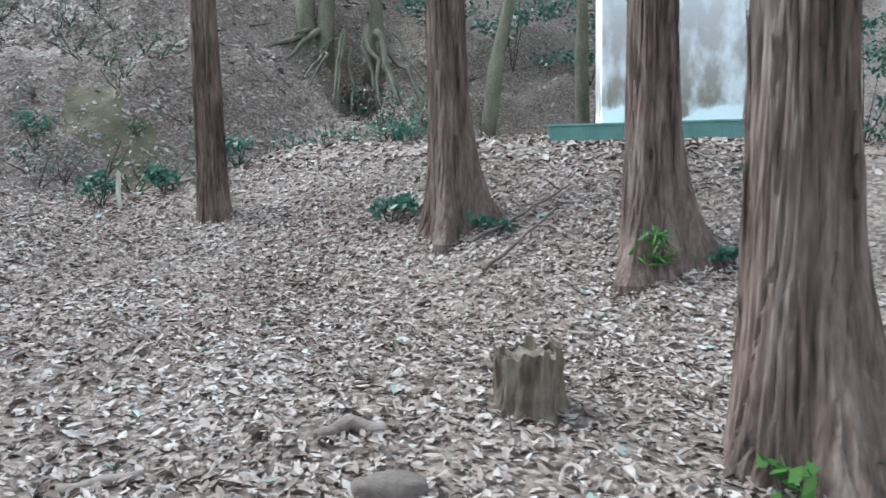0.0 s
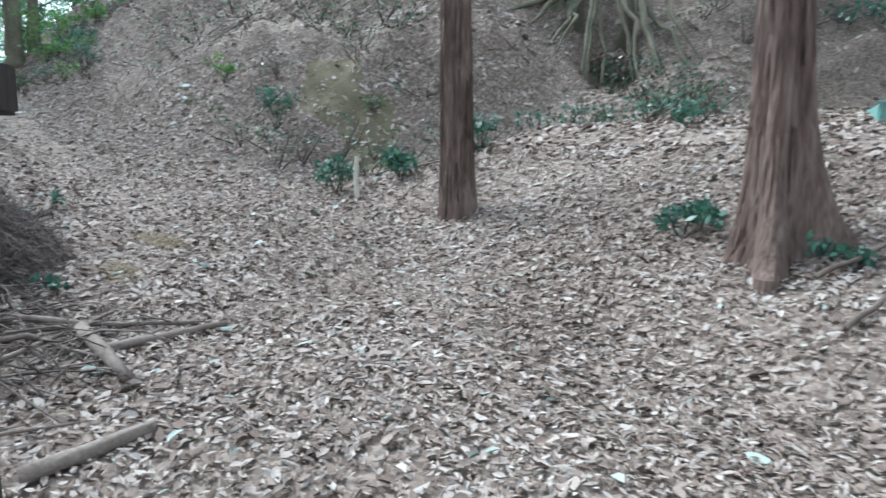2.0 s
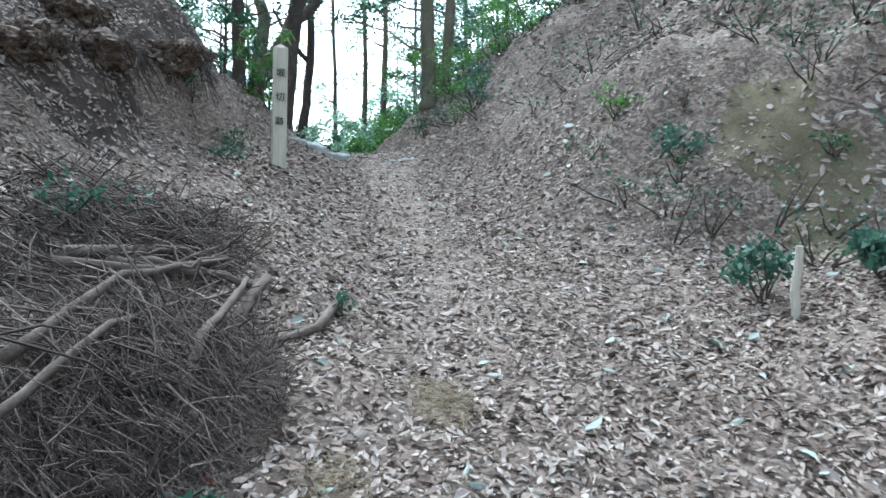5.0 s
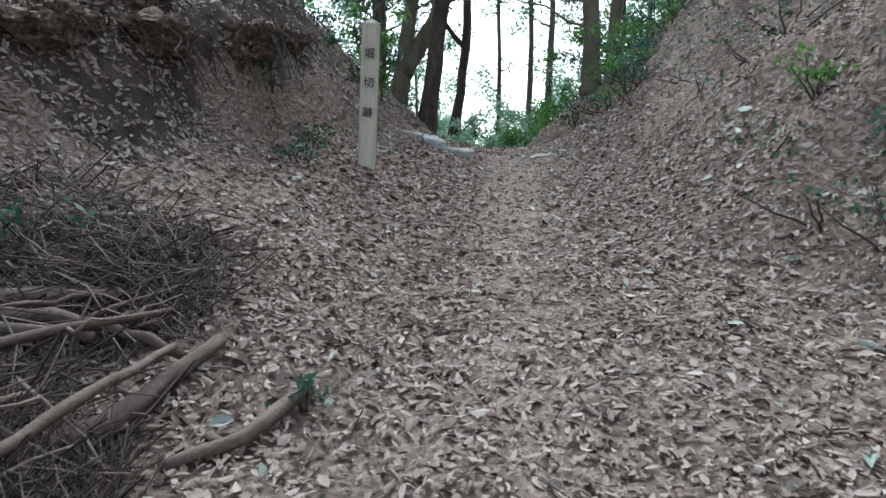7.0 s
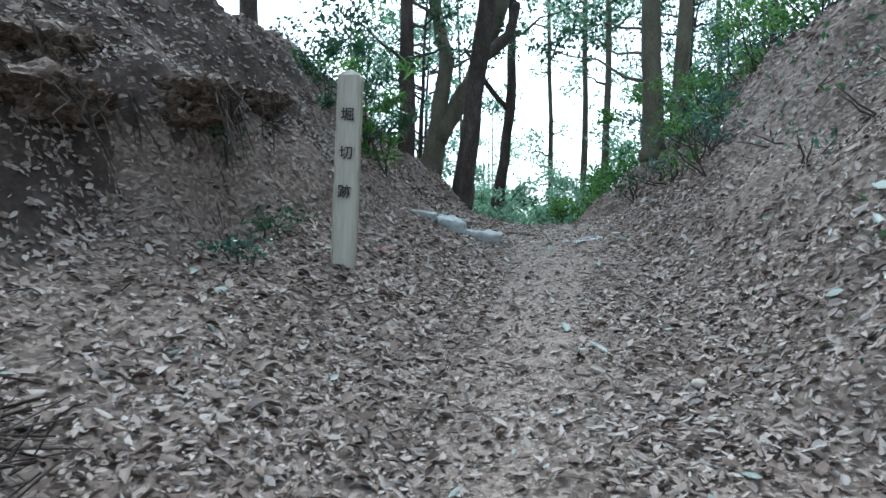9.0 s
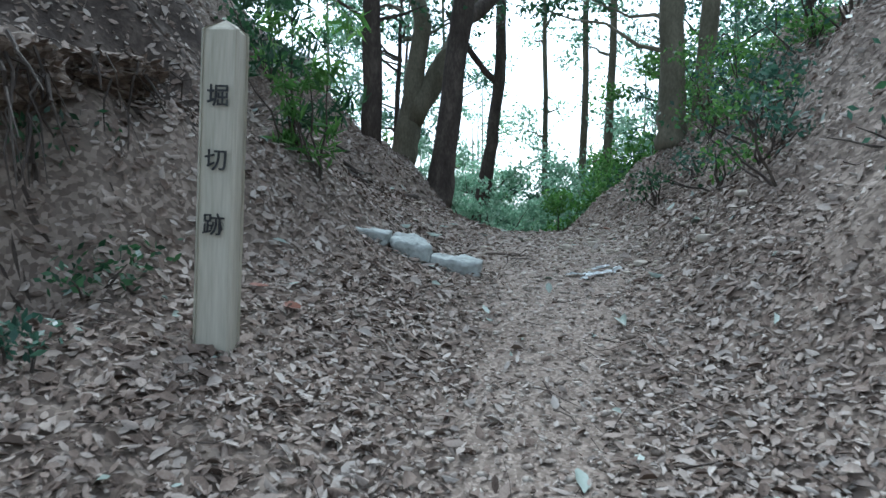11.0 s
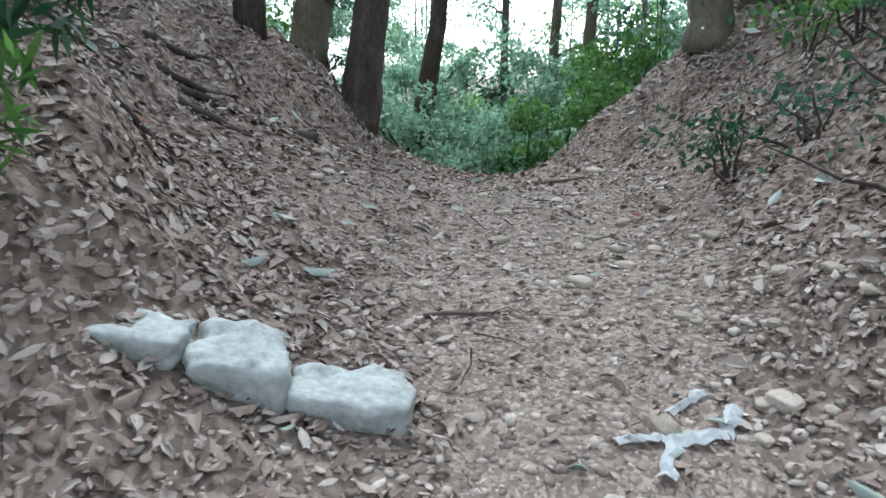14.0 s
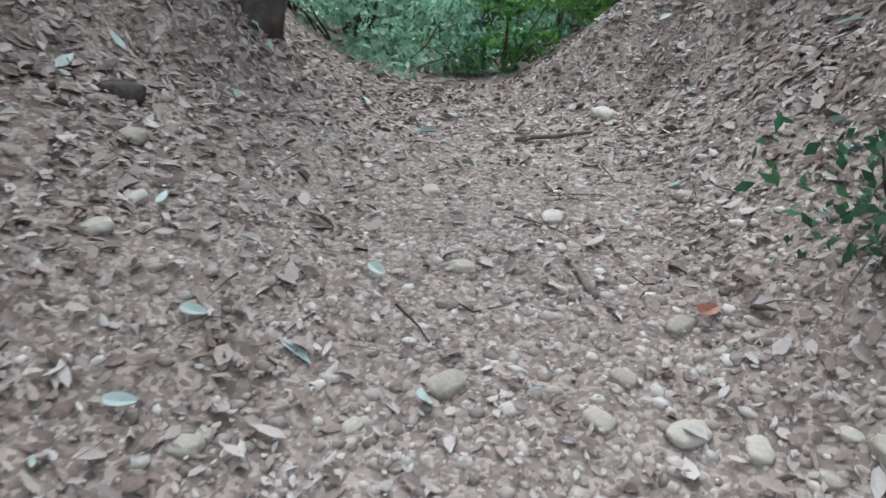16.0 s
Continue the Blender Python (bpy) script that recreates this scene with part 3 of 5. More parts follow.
cedar(-2.47, 7.66, 0.15, 9.0, (-0.012, 0.0), 3, 0.5, label="slim reddish-brown cedar trunk rising from leaf litter")
cedar(0.07, 6.42, 0.18, 10.0, (-0.01, 0.0), 11, 0.55, ((-0.35, 0.4, 2.6), (-1.75, 0.3, 1.7), (-2.8, 0.4, 0.6)), label="reddish-brown cedar with flared roots and torn bark")
cedar(1.52, 5.2, 0.185, 10.0, (0.0, 0.0), 23, 0.6, ((-0.4, 0.4, 2.4), (-2.2, 0.42, 1.4), (-1.3, 0.3, 0.6)), label="reddish-brown cedar with flared roots beside green shoots")
cedar(1.36, 2.72, 0.195, 11.0, (0.0, 0.0), 37, 0.7, ((-0.35, 0.5, 2.3), (-1.3, 0.35, 1.0), (-2.6, 0.4, 0.7)), label="thick furrowed reddish-brown cedar trunk with ridged bark")


# ---- stump, stake and stones of the clearing ----
def stump(x, y, r, tall):
    at = on_ground(x, y, -0.06)
    thing = empty("tree_stump", at, label="low mossy rotting tree stump with ragged top", category="stump")
    bm = bmesh.new()
    seg, rows = 72, []
    for i in range(15):
        z = (tall + 0.06) * i / 14
        ring = []
        for k in range(seg):
            a = 2 * math.pi * k / seg
            ca, sa = math.cos(a), math.sin(a)
            rr = r * (1 + 0.35 * math.exp(-z / 0.07) + 0.2 * noise.noise(Vector((ca * 2.2, sa * 2.2, z * 3))) + 0.16 * noise.noise(Vector((ca * 5, sa * 5, z * 9))) + 0.12 * noise.noise(Vector((ca * 16, sa * 16, z * 9))))
            top = z + (0.06 * noise.noise(Vector((ca * 3, sa * 3, 5))) + 0.025 * noise.noise(Vector((ca * 11, sa * 11, 2))) if i == 14 else 0)
            ring.append(bm.verts.new((rr * ca, rr * sa, top)))
        rows.append(ring)
    for a, b in zip(rows, rows[1:]):
        for k in range(seg):
            bm.faces.new((a[k], a[(k + 1) % seg], b[(k + 1) % seg], b[k]))
    part("body", bm, STUMP_WOOD, thing)
    cut = bmesh.new()
    last = None
    for j, f in enumerate((0.97, 0.7, 0.4, 0.12)):
        ring = []
        for k in range(seg):
            a = 2 * math.pi * k / seg
            ring.append(cut.verts.new((r * f * math.cos(a), r * f * math.sin(a), tall + 0.03 - 0.014 * j + 0.03 * noise.noise(Vector((math.cos(a) * 4 * f, math.sin(a) * 4 * f, 2))))))
        if last:
            for k in range(seg):
                cut.faces.new((last[k], last[(k + 1) % seg], ring[(k + 1) % seg], ring[k]))
        last = ring
    cut.faces.new(last)
    part("cut_top", cut, STUMP_WOOD, thing, "pale rotten cut face")
    return thing


stump(0.37, 3.14, 0.145, 0.27)


def wooden_stake(x, y, tall, r=0.028):
    bm = bmesh.new()
    tube(bm, bend((0, 0, -0.1), (0.01, 0, tall), 5, 0.02, 5), (r, r, r * 0.95, r * 0.95, r * 0.8), 10)
    ob = part("wooden_stake", bm, POST_WOOD)
    ob.location = on_ground(x, y)
    return tagged(ob, "short pale wooden stake standing in the leaf litter", "stake")


wooden_stake(-3.74, 8.2, 0.46)


def loose_stone(x, y, size, seed, turn=0.0, sink=0.3, mat=None, label="rounded grey-brown stone lying in the leaves"):
    ob = part("stone", rock_mesh(size, seed), mat or LONE_STONE, smooth=True)
    ob.matrix_world = Matrix.Translation(on_ground(x, y, size[2] * (0.5 - sink))) @ pose(0, 0, 0, 0, 0, turn)
    return tagged(ob, label, "stone", group="loose stones")


loose_stone(-0.21, 2.42, (0.28, 0.15, 0.12), 1, 10, mat=DEADWOOD, label="dark brown rounded stone half sunk in the leaves")
for i, (x, y, s) in enumerate(((0.05, 3.5, 0.08), (-0.1, 3.05, 0.07), (0.15, 3.0, 0.06), (-0.02, 2.9, 0.05))):
    loose_stone(x, y, (s, s * 0.7, s * 0.45), i + 1, 20 * i)


# ---- fallen wood ----
def branch(points, r0, r1, seed, label="grey-brown fallen branch lying on the leaves", forks=0, seg=9):
    """A fallen branch; points are (x, y, height above the ground)."""
    world_pts = [on_ground(x, y, h) for x, y, h in points]
    dense = []
    for a, b in zip(world_pts, world_pts[1:]):
        dense += bend(a, b, 5, 0.03, seed)[:-1]
    dense.append(world_pts[-1])
    at = dense[0].copy()
    n = len(dense)
    thing = empty("fallen_branch", at, label=label, category="branch", group="fallen branches")
    bm = bmesh.new()
    tube(bm, [p - at for p in dense], [r0 + (r1 - r0) * i / (n - 1) for i in range(n)], seg, 0.35, seed=seed)
    part("stem", bm, DEADWOOD, thing, smooth=True)
    rs = random.Random(seed)
    for f in range(forks):
        k = rs.randrange(n // 3, n - 1)
        d = Vector((rs.uniform(-1, 1), rs.uniform(-1, 1), rs.uniform(-0.1, 0.3))).normalized()
        tw = bmesh.new()
        tube(tw, [p - at for p in bend(dense[k], dense[k] + d * rs.uniform(0.2, 0.5), 6, 0.06, seed + f)], [r1 * 0.7 * (1 - 0.13 * i) for i in range(6)], 6)
        part("side_twig", tw, DEADWOOD, thing, smooth=True)
    return thing


B = "grey-brown fallen branch lying on the leaves"
branch([(-5.36, 4.9, 0.05), (-5.51, 5.34, 0.07), (-6.04, 5.80, 0.06)], 0.065, 0.03, 1, "thick olive-brown fallen log on the path edge", 1, 12)
branch([(-5.31, 5.5, 0.03), (-5.38, 5.79, 0.05), (-5.67, 6.11, 0.06)], 0.022, 0.034, 2, "pale broken branch lying on the leaves", 1)
branch([(-5.25, 5.35, 0.02), (-5.63, 5.55, 0.03)], 0.013, 0.006, 3, B, 1)
branch([(-6.30, 4.9, 0.12), (-6.1, 5.35, 0.12), (-5.92, 5.64, 0.06)], 0.035, 0.02, 4, B, 2)
branch([(-6.42, 4.7, 0.12), (-6.38, 5.48, 0.1)], 0.04, 0.02, 5, B, 2)
branch([(-6.45, 5.0, 0.1), (-6.47, 5.92, 0.06)], 0.024, 0.01, 6, B, 2)
branch([(-7.13, 4.7, 0.1), (-7.29, 5.6, 0.08)], 0.035, 0.015, 7, B, 2)
branch([(-6.2, 4.6, 0.2), (-5.95, 5.3, 0.16)], 0.03, 0.018, 8, B, 1)
branch([(-4.75, 3.7, 0.07), (-4.6, 4.05, 0.08), (-4.42, 4.43, 0.07)], 0.05, 0.042, 9, "thick pale-ended log lying under the brush heap", 0, 12)
branch([(-4.63, 4.68, 0.12), (-4.95, 4.95, 0.34), (-5.33, 5.27, 0.3), (-5.9, 5.6, 0.12)], 0.03, 0.016, 10, "crooked pale branch resting on the brush heap", 2)
branch([(-5.2, 4.2, 0.35), (-5.6, 4.8, 0.38), (-6.2, 5.6, 0.12)], 0.035, 0.014, 11, B, 3)
branch([(-4.9, 4.1, 0.3), (-5.1, 4.6, 0.42), (-5.5, 5.1, 0.25)], 0.026, 0.012, 12, B, 2)
branch([(-2.9, 3.2, 0.03), (-2.66, 3.65, 0.04)], 0.04, 0.026, 13, "short thick grey log lying in the leaves", 0, 12)
branch([(-3.5, 4.1, 0.03), (-3.34, 4.32, 0.04), (-3.05, 4.76, 0.04)], 0.036, 0.02, 14, B, 1)
branch([(-3.65, 4.3, 0.07), (-3.08, 3.98, 0.04)], 0.045, 0.03, 15, "pale broken log lying on thin branches", 0, 11)
branch([(-4.9, 4.15, 0.05), (-4.46, 4.55, 0.06)], 0.04, 0.035, 16, "thick pale-ended log lying under the brush heap", 0, 11)
branch([(-4.6, 3.8, 0.06), (-4.01, 4.24, 0.08), (-3.5, 4.5, 0.04)], 0.028, 0.012, 17, B, 2)
branch([(-4.3, 3.8, 0.04), (-4.0, 3.99, 0.09), (-3.64, 4.39, 0.07), (-3.2, 4.7, 0.04)], 0.022, 0.01, 18, B, 2)
branch([(-4.1, 3.5, 0.04), (-3.61, 3.68, 0.05)], 0.032, 0.024, 19, B, 0)
branch([(-4.3, 3.5, 0.08), (-3.8, 4.1, 0.1), (-3.3, 4.1, 0.04)], 0.018, 0.008, 20, B, 2)
branch([(-4.0, 3.3, 0.05), (-3.7, 3.9, 0.1), (-3.7, 4.6, 0.05)], 0.02, 0.008, 21, B, 3)
branch([(-3.4, 3.3, 0.03), (-3.0, 3.6, 0.03)], 0.012, 0.006, 22, B, 1)
branch([(-0.56, 2.83, 0.0), (-0.4, 2.9, 0.035), (-0.24, 2.87, 0.0)], 0.03, 0.035, 23, "dark bent root rising out of the soil", 0)
branch([(-1.43, 2.5, 0.0), (-1.14, 2.57, 0.02)], 0.03, 0.02, 24, "dark bent root rising out of the soil", 0)
branch([(0.0, 2.99, 0.015), (0.2, 2.78, 0.015)], 0.014, 0.008, 25, B, 1)
branch([(-0.2, 2.95, 0.015), (0.0, 3.1, 0.02)], 0.01, 0.006, 26, B, 1)
branch([(0.24, 5.92, 0.05), (0.7, 6.1, 0.1), (1.14, 6.29, 0.12)], 0.018, 0.01, 27, "thin pale fallen branch on the slope", 2)
branch([(0.3, 5.4, 0.05), (0.6, 5.65, 0.1), (0.95, 6.0, 0.12)], 0.02, 0.01, 28, "thin pale fallen branch on the slope", 2)
branch([(0.2, 3.65, 0.02), (0.5, 3.75, 0.02)], 0.014, 0.01, 29, B, 0)
branch([(-11.29, 9.66, 0.012), (-11.24, 10.03, 0.012)], 0.009, 0.005, 30, "thin dark twig on the trodden soil", 2)
branch([(-13.68, 11.6, 0.02), (-13.5, 11.95, 0.03)], 0.014, 0.008, 31, "thin dark twig on the trodden soil", 1)
branch([(-12.2, 11.0, 0.012), (-12.4, 11.05, 0.012)], 0.014, 0.01, 32, "short bark-covered stick on the path", 0)
for i, (a, b, r) in enumerate((((-13.62, 8.9), (-13.96, 9.42), 0.04), ((-13.62, 9.0), (-13.82, 9.47), 0.045), ((-13.31, 8.98), (-13.33, 9.4), 0.05), ((-12.51, 8.5), (-12.43, 8.84), 0.03), ((-13.9, 8.85), (-14.2, 9.4), 0.045))):
    root = branch([(*a, 0.0), ((a[0] + b[0]) / 2, (a[1] + b[1]) / 2, 0.018), (*b, -0.01)], r * 0.62, r * 0.4, 40 + i, "dark root forming a step in the bank", 0)
    root.children[0].data.materials[0] = DARK_BARK


def twig_heap(name, cu, cv, su, sv, tall, count, length, r, label, droop=0.3, mat=TWIG):
    """A heap of thin twigs: three-sided rods of three pieces each, all in one mesh."""
    verts, faces = [], []
    rs = random.Random(int(cu * 100) + count)
    for _ in range(count):
        a, q = rs.uniform(0, 6.283), rs.uniform(0, 1) ** 0.6
        u, v = cu + su * q * math.cos(a), cv + sv * q * math.sin(a)
        x, y = to_xy(u, v)
        h = tall * (1 - q * q) * rs.uniform(0.25, 1.0) + 0.02
        p = on_ground(x, y, h)
        yaw = rs.gauss(0.2, 1.0)
        d = Vector((math.cos(yaw), math.sin(yaw), rs.gauss(-droop, 0.35))).normalized()
        ln, rr = length * rs.uniform(0.4, 1.4), r * rs.uniform(0.5, 1.5)
        side = d.cross(Vector((0, 0, 1))).normalized()
        up = side.cross(d)
        start = len(verts)
        sag = rs.gauss(0, 0.08) * ln
        for k in range(4):
            c = p + d * (ln * (k / 3 - 0.5)) + up * (sag * math.sin(math.pi * k / 3)) + side * (rs.gauss(0, 0.03) * ln)
            floor = ground_at(c.x, c.y) + 0.01
            c.z = max(c.z, floor)
            for j in range(3):
                b = 2.094 * j
                w = rr * (1 - 0.22 * k)
                verts.append(c + side * (w * math.cos(b)) + up * (w * math.sin(b)))
        for k in range(3):
            for j in range(3):
                i0, i1 = start + 3 * k + j, start + 3 * k + (j + 1) % 3
                faces.append((i0, i1, i1 + 3, i0 + 3))
    ob = flat_mesh(name, np.array([tuple(v) for v in verts]), np.array(faces), mat)
    return tagged(ob, label, "brushwood", kind="stuff")


twig_heap("brush_heap", 1.4, -1.8, 0.8, 0.68, 0.4, 3600, 0.36, 0.0027, "heap of dark thin dead twigs and brushwood beside the path", 0.55)
twig_heap("brush_heap", 1.5, -1.85, 0.9, 0.7, 0.44, 170, 0.75, 0.0065, "longer dead sticks caught in the brush heap", 0.3)
twig_heap("brush_heap", 2.9, -2.5, 1.2, 0.6, 0.14, 600, 0.6, 0.006, "heap of dark dead twigs along the bank foot")
twig_heap("brush_heap", 0.1, -1.9, 0.9, 0.7, 0.1, 260, 0.5, 0.006, "thin dead twigs strewn over the leaves", 0.05)
twig_heap("brush_heap", 3.1, -1.85, 0.75, 0.42, 0.16, 800, 0.5, 0.005, "low heap of dark dead twigs beside the path")
twig_heap("dry_grass", 1.35, -0.42, 0.28, 0.17, 0.03, 420, 0.13, 0.0016, "small patch of straw-coloured dry grass among the leaves", 0.05, STRAW)
twig_heap("dry_grass", 0.75, -0.95, 0.22, 0.14, 0.03, 300, 0.13, 0.0016, "small patch of straw-coloured dry grass among the leaves", 0.05, STRAW)
twig_heap("fallen_twigs", 4.0, 0.0, 9.5, 3.2, 0.0, 900, 0.2, 0.0035, "thin dark twigs scattered over the leaf litter", 0.0)


# ---- marker post ----
def marker_post(x, y, wide, deep, tall, turn):
    at = on_ground(x, y)
    thing = empty("marker_post", at, 0, label="weathered square wooden marker post with black characters", category="post")
    thing.matrix_world = Matrix.Translation(at) @ pose(0, 0, 0, -3.4, -0.8, 0) @ pose(0, 0, 0, 0, 0, turn)
    bm = bmesh.new()
    b = 0.012
    w, d = wide / 2, deep / 2
    rows = []
    for z, k in ((-0.25, 0), (tall, 0), (tall + 0.01, 0.008)):
        rows.append([bm.verts.new((sx * (w - k) - (b if i % 2 == (0 if sx * sy > 0 else 1) else 0) * sx, sy * (d - k) - (b if i % 2 == (1 if sx * sy > 0 else 0) else 0) * sy, z))
                     for sx, sy in ((1, 1), (-1, 1), (-1, -1), (1, -1)) for i in range(2)])
    for a, c in zip(rows, rows[1:]):
        for k in range(8):
            bm.faces.new((a[k], a[(k + 1) % 8], c[(k + 1) % 8], c[k]))
    peak = bm.verts.new((0, 0, tall + 0.055))
    for k in range(8):
        bm.faces.new((rows[-1][k], rows[-1][(k + 1) % 8], peak))
    part("shaft", bm, POST_WOOD, thing)
    for i, ch in enumerate("堀切跡"):
        cu = bpy.data.curves.new("character", "FONT")
        cu.body, cu.size, cu.extrude, cu.offset = ch, 0.1, 0.002, 0.0008
        cu.align_x, cu.align_y = "CENTER", "CENTER"
        text = new("character", cu)
        bpy.context.view_layer.update()
        me = bpy.data.meshes.new_from_object(text.evaluated_get(bpy.context.evaluated_depsgraph_get()))
        bpy.data.objects.remove(text)
        me.materials.clear()
        me.materials.append(INK)
        xs, ys = [v.co.x for v in me.vertices], [v.co.y for v in me.vertices]
        ob = new("character", me)
        ob.parent = thing
        ob.matrix_local = pose(-(min(xs) + max(xs)) / 2, -d - 0.002, tall * (0.795 - 0.2 * i) - (min(ys) + max(ys)) / 2, 90, 0, 0)
        tagged(ob, "black painted character")
    return thing


marker_post(-9.345, 7.565, 0.165, 0.14, 1.36, 66)

# ---- kerb stones across the path ----
def kerb_stone(x, y, size, turn, seed, lift):
    """A rough squared block with worn edges and a chipped face."""
    bm = bmesh.new()
    bmesh.ops.create_cube(bm, size=1.0)
    bmesh.ops.subdivide_edges(bm, edges=bm.edges[:], cuts=15, use_grid_fill=True)
    for w in bm.verts:
        p = w.co.copy()
        q = Vector([math.copysign(min(abs(c), 0.5), c) for c in p])
        edge = sum(max(0, abs(c) - 0.36) for c in q)
        q *= 1 - 0.42 * max(0, edge - 0.13)
        k = Vector((q.x * size[0], q.y * size[1], q.z * size[2])) * 6
        n = 0.09 * noise.noise(k + Vector((seed, 0, 0))) + 0.05 * noise.noise(k * 2.7 + Vector((0, seed, 0))) + 0.025 * noise.noise(k * 8)
        q *= 1 + 2.8 * n
        w.co = Vector((q.x * size[0], q.y * size[1], q.z * size[2]))
    ob = part("kerb_stone", bm, STONE, smooth=True)
    ob.matrix_world = Matrix.Translation(on_ground(x, y, lift)) @ pose(0, 0, 0, 0, 0, turn) @ pose(0, 0, 0, 8, 9, 0)
    return tagged(ob, "pale blue-grey rough stone block set in the path edge", "stone", group="kerb stones")


kerb_stone(-10.8, 9.21, (0.33, 0.22, 0.22), 72, 31, -0.02)
kerb_stone(-10.9, 8.92, (0.29, 0.24, 0.25), 74, 47, -0.02)
kerb_stone(-10.98, 8.67, (0.26, 0.18, 0.18), 66, 52, -0.045)

for i, (x, y, s) in enumerate(((-10.23, 10.37, 0.09), (-10.48, 10.61, 0.06), (-12.05, 9.74, 0.07), (-12.83, 9.64, 0.08), (-13.01, 9.76, 0.07), (-13.2, 10.9, 0.08), (-11.76, 10.69, 0.07), (-12.55, 10.71, 0.075),
                              (-11.9, 10.52, 0.055), (-12.02, 10.13, 0.05), (-11.5, 10.95, 0.07), (-13.68, 12.16, 0.12), (-13.4, 9.8, 0.1), (-6.72, 7.4, 0.08), (-5.7, 8.3, 0.09), (-7.2, 8.9, 0.08), (-10.34, 10.02, 0.09))):
    loose_stone(x, y, (s * 1.3, s * 0.9, s * 0.6), 50 + i, 33 * i, label="rounded tan stone lying on the trodden path")

scree = random.Random(12)
for i in range(48):
    u, v = (scree.uniform(8.3, 10.0), scree.uniform(0.35, 1.3)) if i < 28 else (scree.uniform(9.5, 12.6), scree.uniform(-1.0, 0.9))
    k = 0.035 + 0.05 * scree.random() ** 2
    loose_stone(*to_xy(u, v), (k * 1.4, k, k * 0.65), 120 + i, 40 * i, label="rounded tan stone lying on the trodden path")


# ---- dark timber frame at the edge of the clearing ----
def timber_frame(x, y, turn):
    thing = empty("timber_sign_frame", on_ground(x, y), turn, label="dark stained timber sign frame with thick top beam", category="sign frame")
    for dx in (-0.06, -1.15):
        bm = bmesh.new()
        box(bm, (0.06, 0.06, 1.66), (dx + 0.012, 0, 0.65), 0.006)
        part("post", bm, DARK_WOOD, thing)
    bm = bmesh.new()
    box(bm, (1.35, 0.1, 0.105), (-0.6, 0, 1.52), 0.008)
    part("top_beam", bm, DARK_WOOD, thing)
    return thing


timber_frame(-2.04, 2.42, 25)


# ---- plastered block on the terrace ----
def plastered_block(x, y, turn, wide, deep, tall):
    z = ground_at(x + 1.3, y - 0.2)
    thing = empty("plastered_block", (x, y, z), turn, label="tall white plastered block with brown weather stains on a green skirt", category="building")
    bm = bmesh.new()
    box(bm, (wide, deep, tall), (wide / 2, deep / 2, tall / 2 + 0.05), 0.02)
    part("wall", bm, PLASTER, thing)
    skirt = bmesh.new()
    x0, x1, y0, h = -0.72, wide + 0.25, -0.45, 0.2
    box(skirt, (x1 - x0, -y0 + deep + 0.3, h + 0.5), ((x0 + x1) / 2, (y0 + deep + 0.3) / 2, h / 2 - 0.25), 0.01)
    base = part("skirt", skirt, GREEN_METAL, thing, "low green painted steel skirt")
    cap = bmesh.new()
    box(cap, (x1 - x0 + 0.06, 0.05, 0.025), ((x0 + x1) / 2, y0 - 0.005, h + 0.014), 0.005)
    part("top_rail", cap, GREEN_METAL, base)
    rib = bmesh.new()
    box(rib, (0.012, 0.012, h + 0.1), (0, 0, 0), 0)
    first = part("rib", rib, GREEN_METAL, base)
    n = int((x1 - x0) / 0.045)
    for i in range(n):
        ob = first if i == 0 else new("rib", first.data)
        ob.parent = base
        ob.location = (x0 + 0.02 + i * 0.045, y0 - 0.008, h / 2 - 0.05)
    return thing


plastered_block(2.2, 9.86, -9, 2.72, 1.6, 3.2)


def shelter_post(x, y, turn):
    thing = empty("timber_shelter", on_ground(x, y), turn, label="brown timber shelter post carrying a beam beside the block", category="shelter")
    for dx in (0, 2.4):
        bm = bmesh.new()
        box(bm, (0.17, 0.17, 2.9), (dx, 0, 1.2), 0.01)
        part("post", bm, DARK_BARK, thing)
    bm = bmesh.new()
    box(bm, (3.2, 0.2, 0.24), (1.2, 0, 2.15), 0.01)
    part("beam", bm, DARK_WOOD, thing)
    return thing


shelter_post(5.35, 9.9, -9)


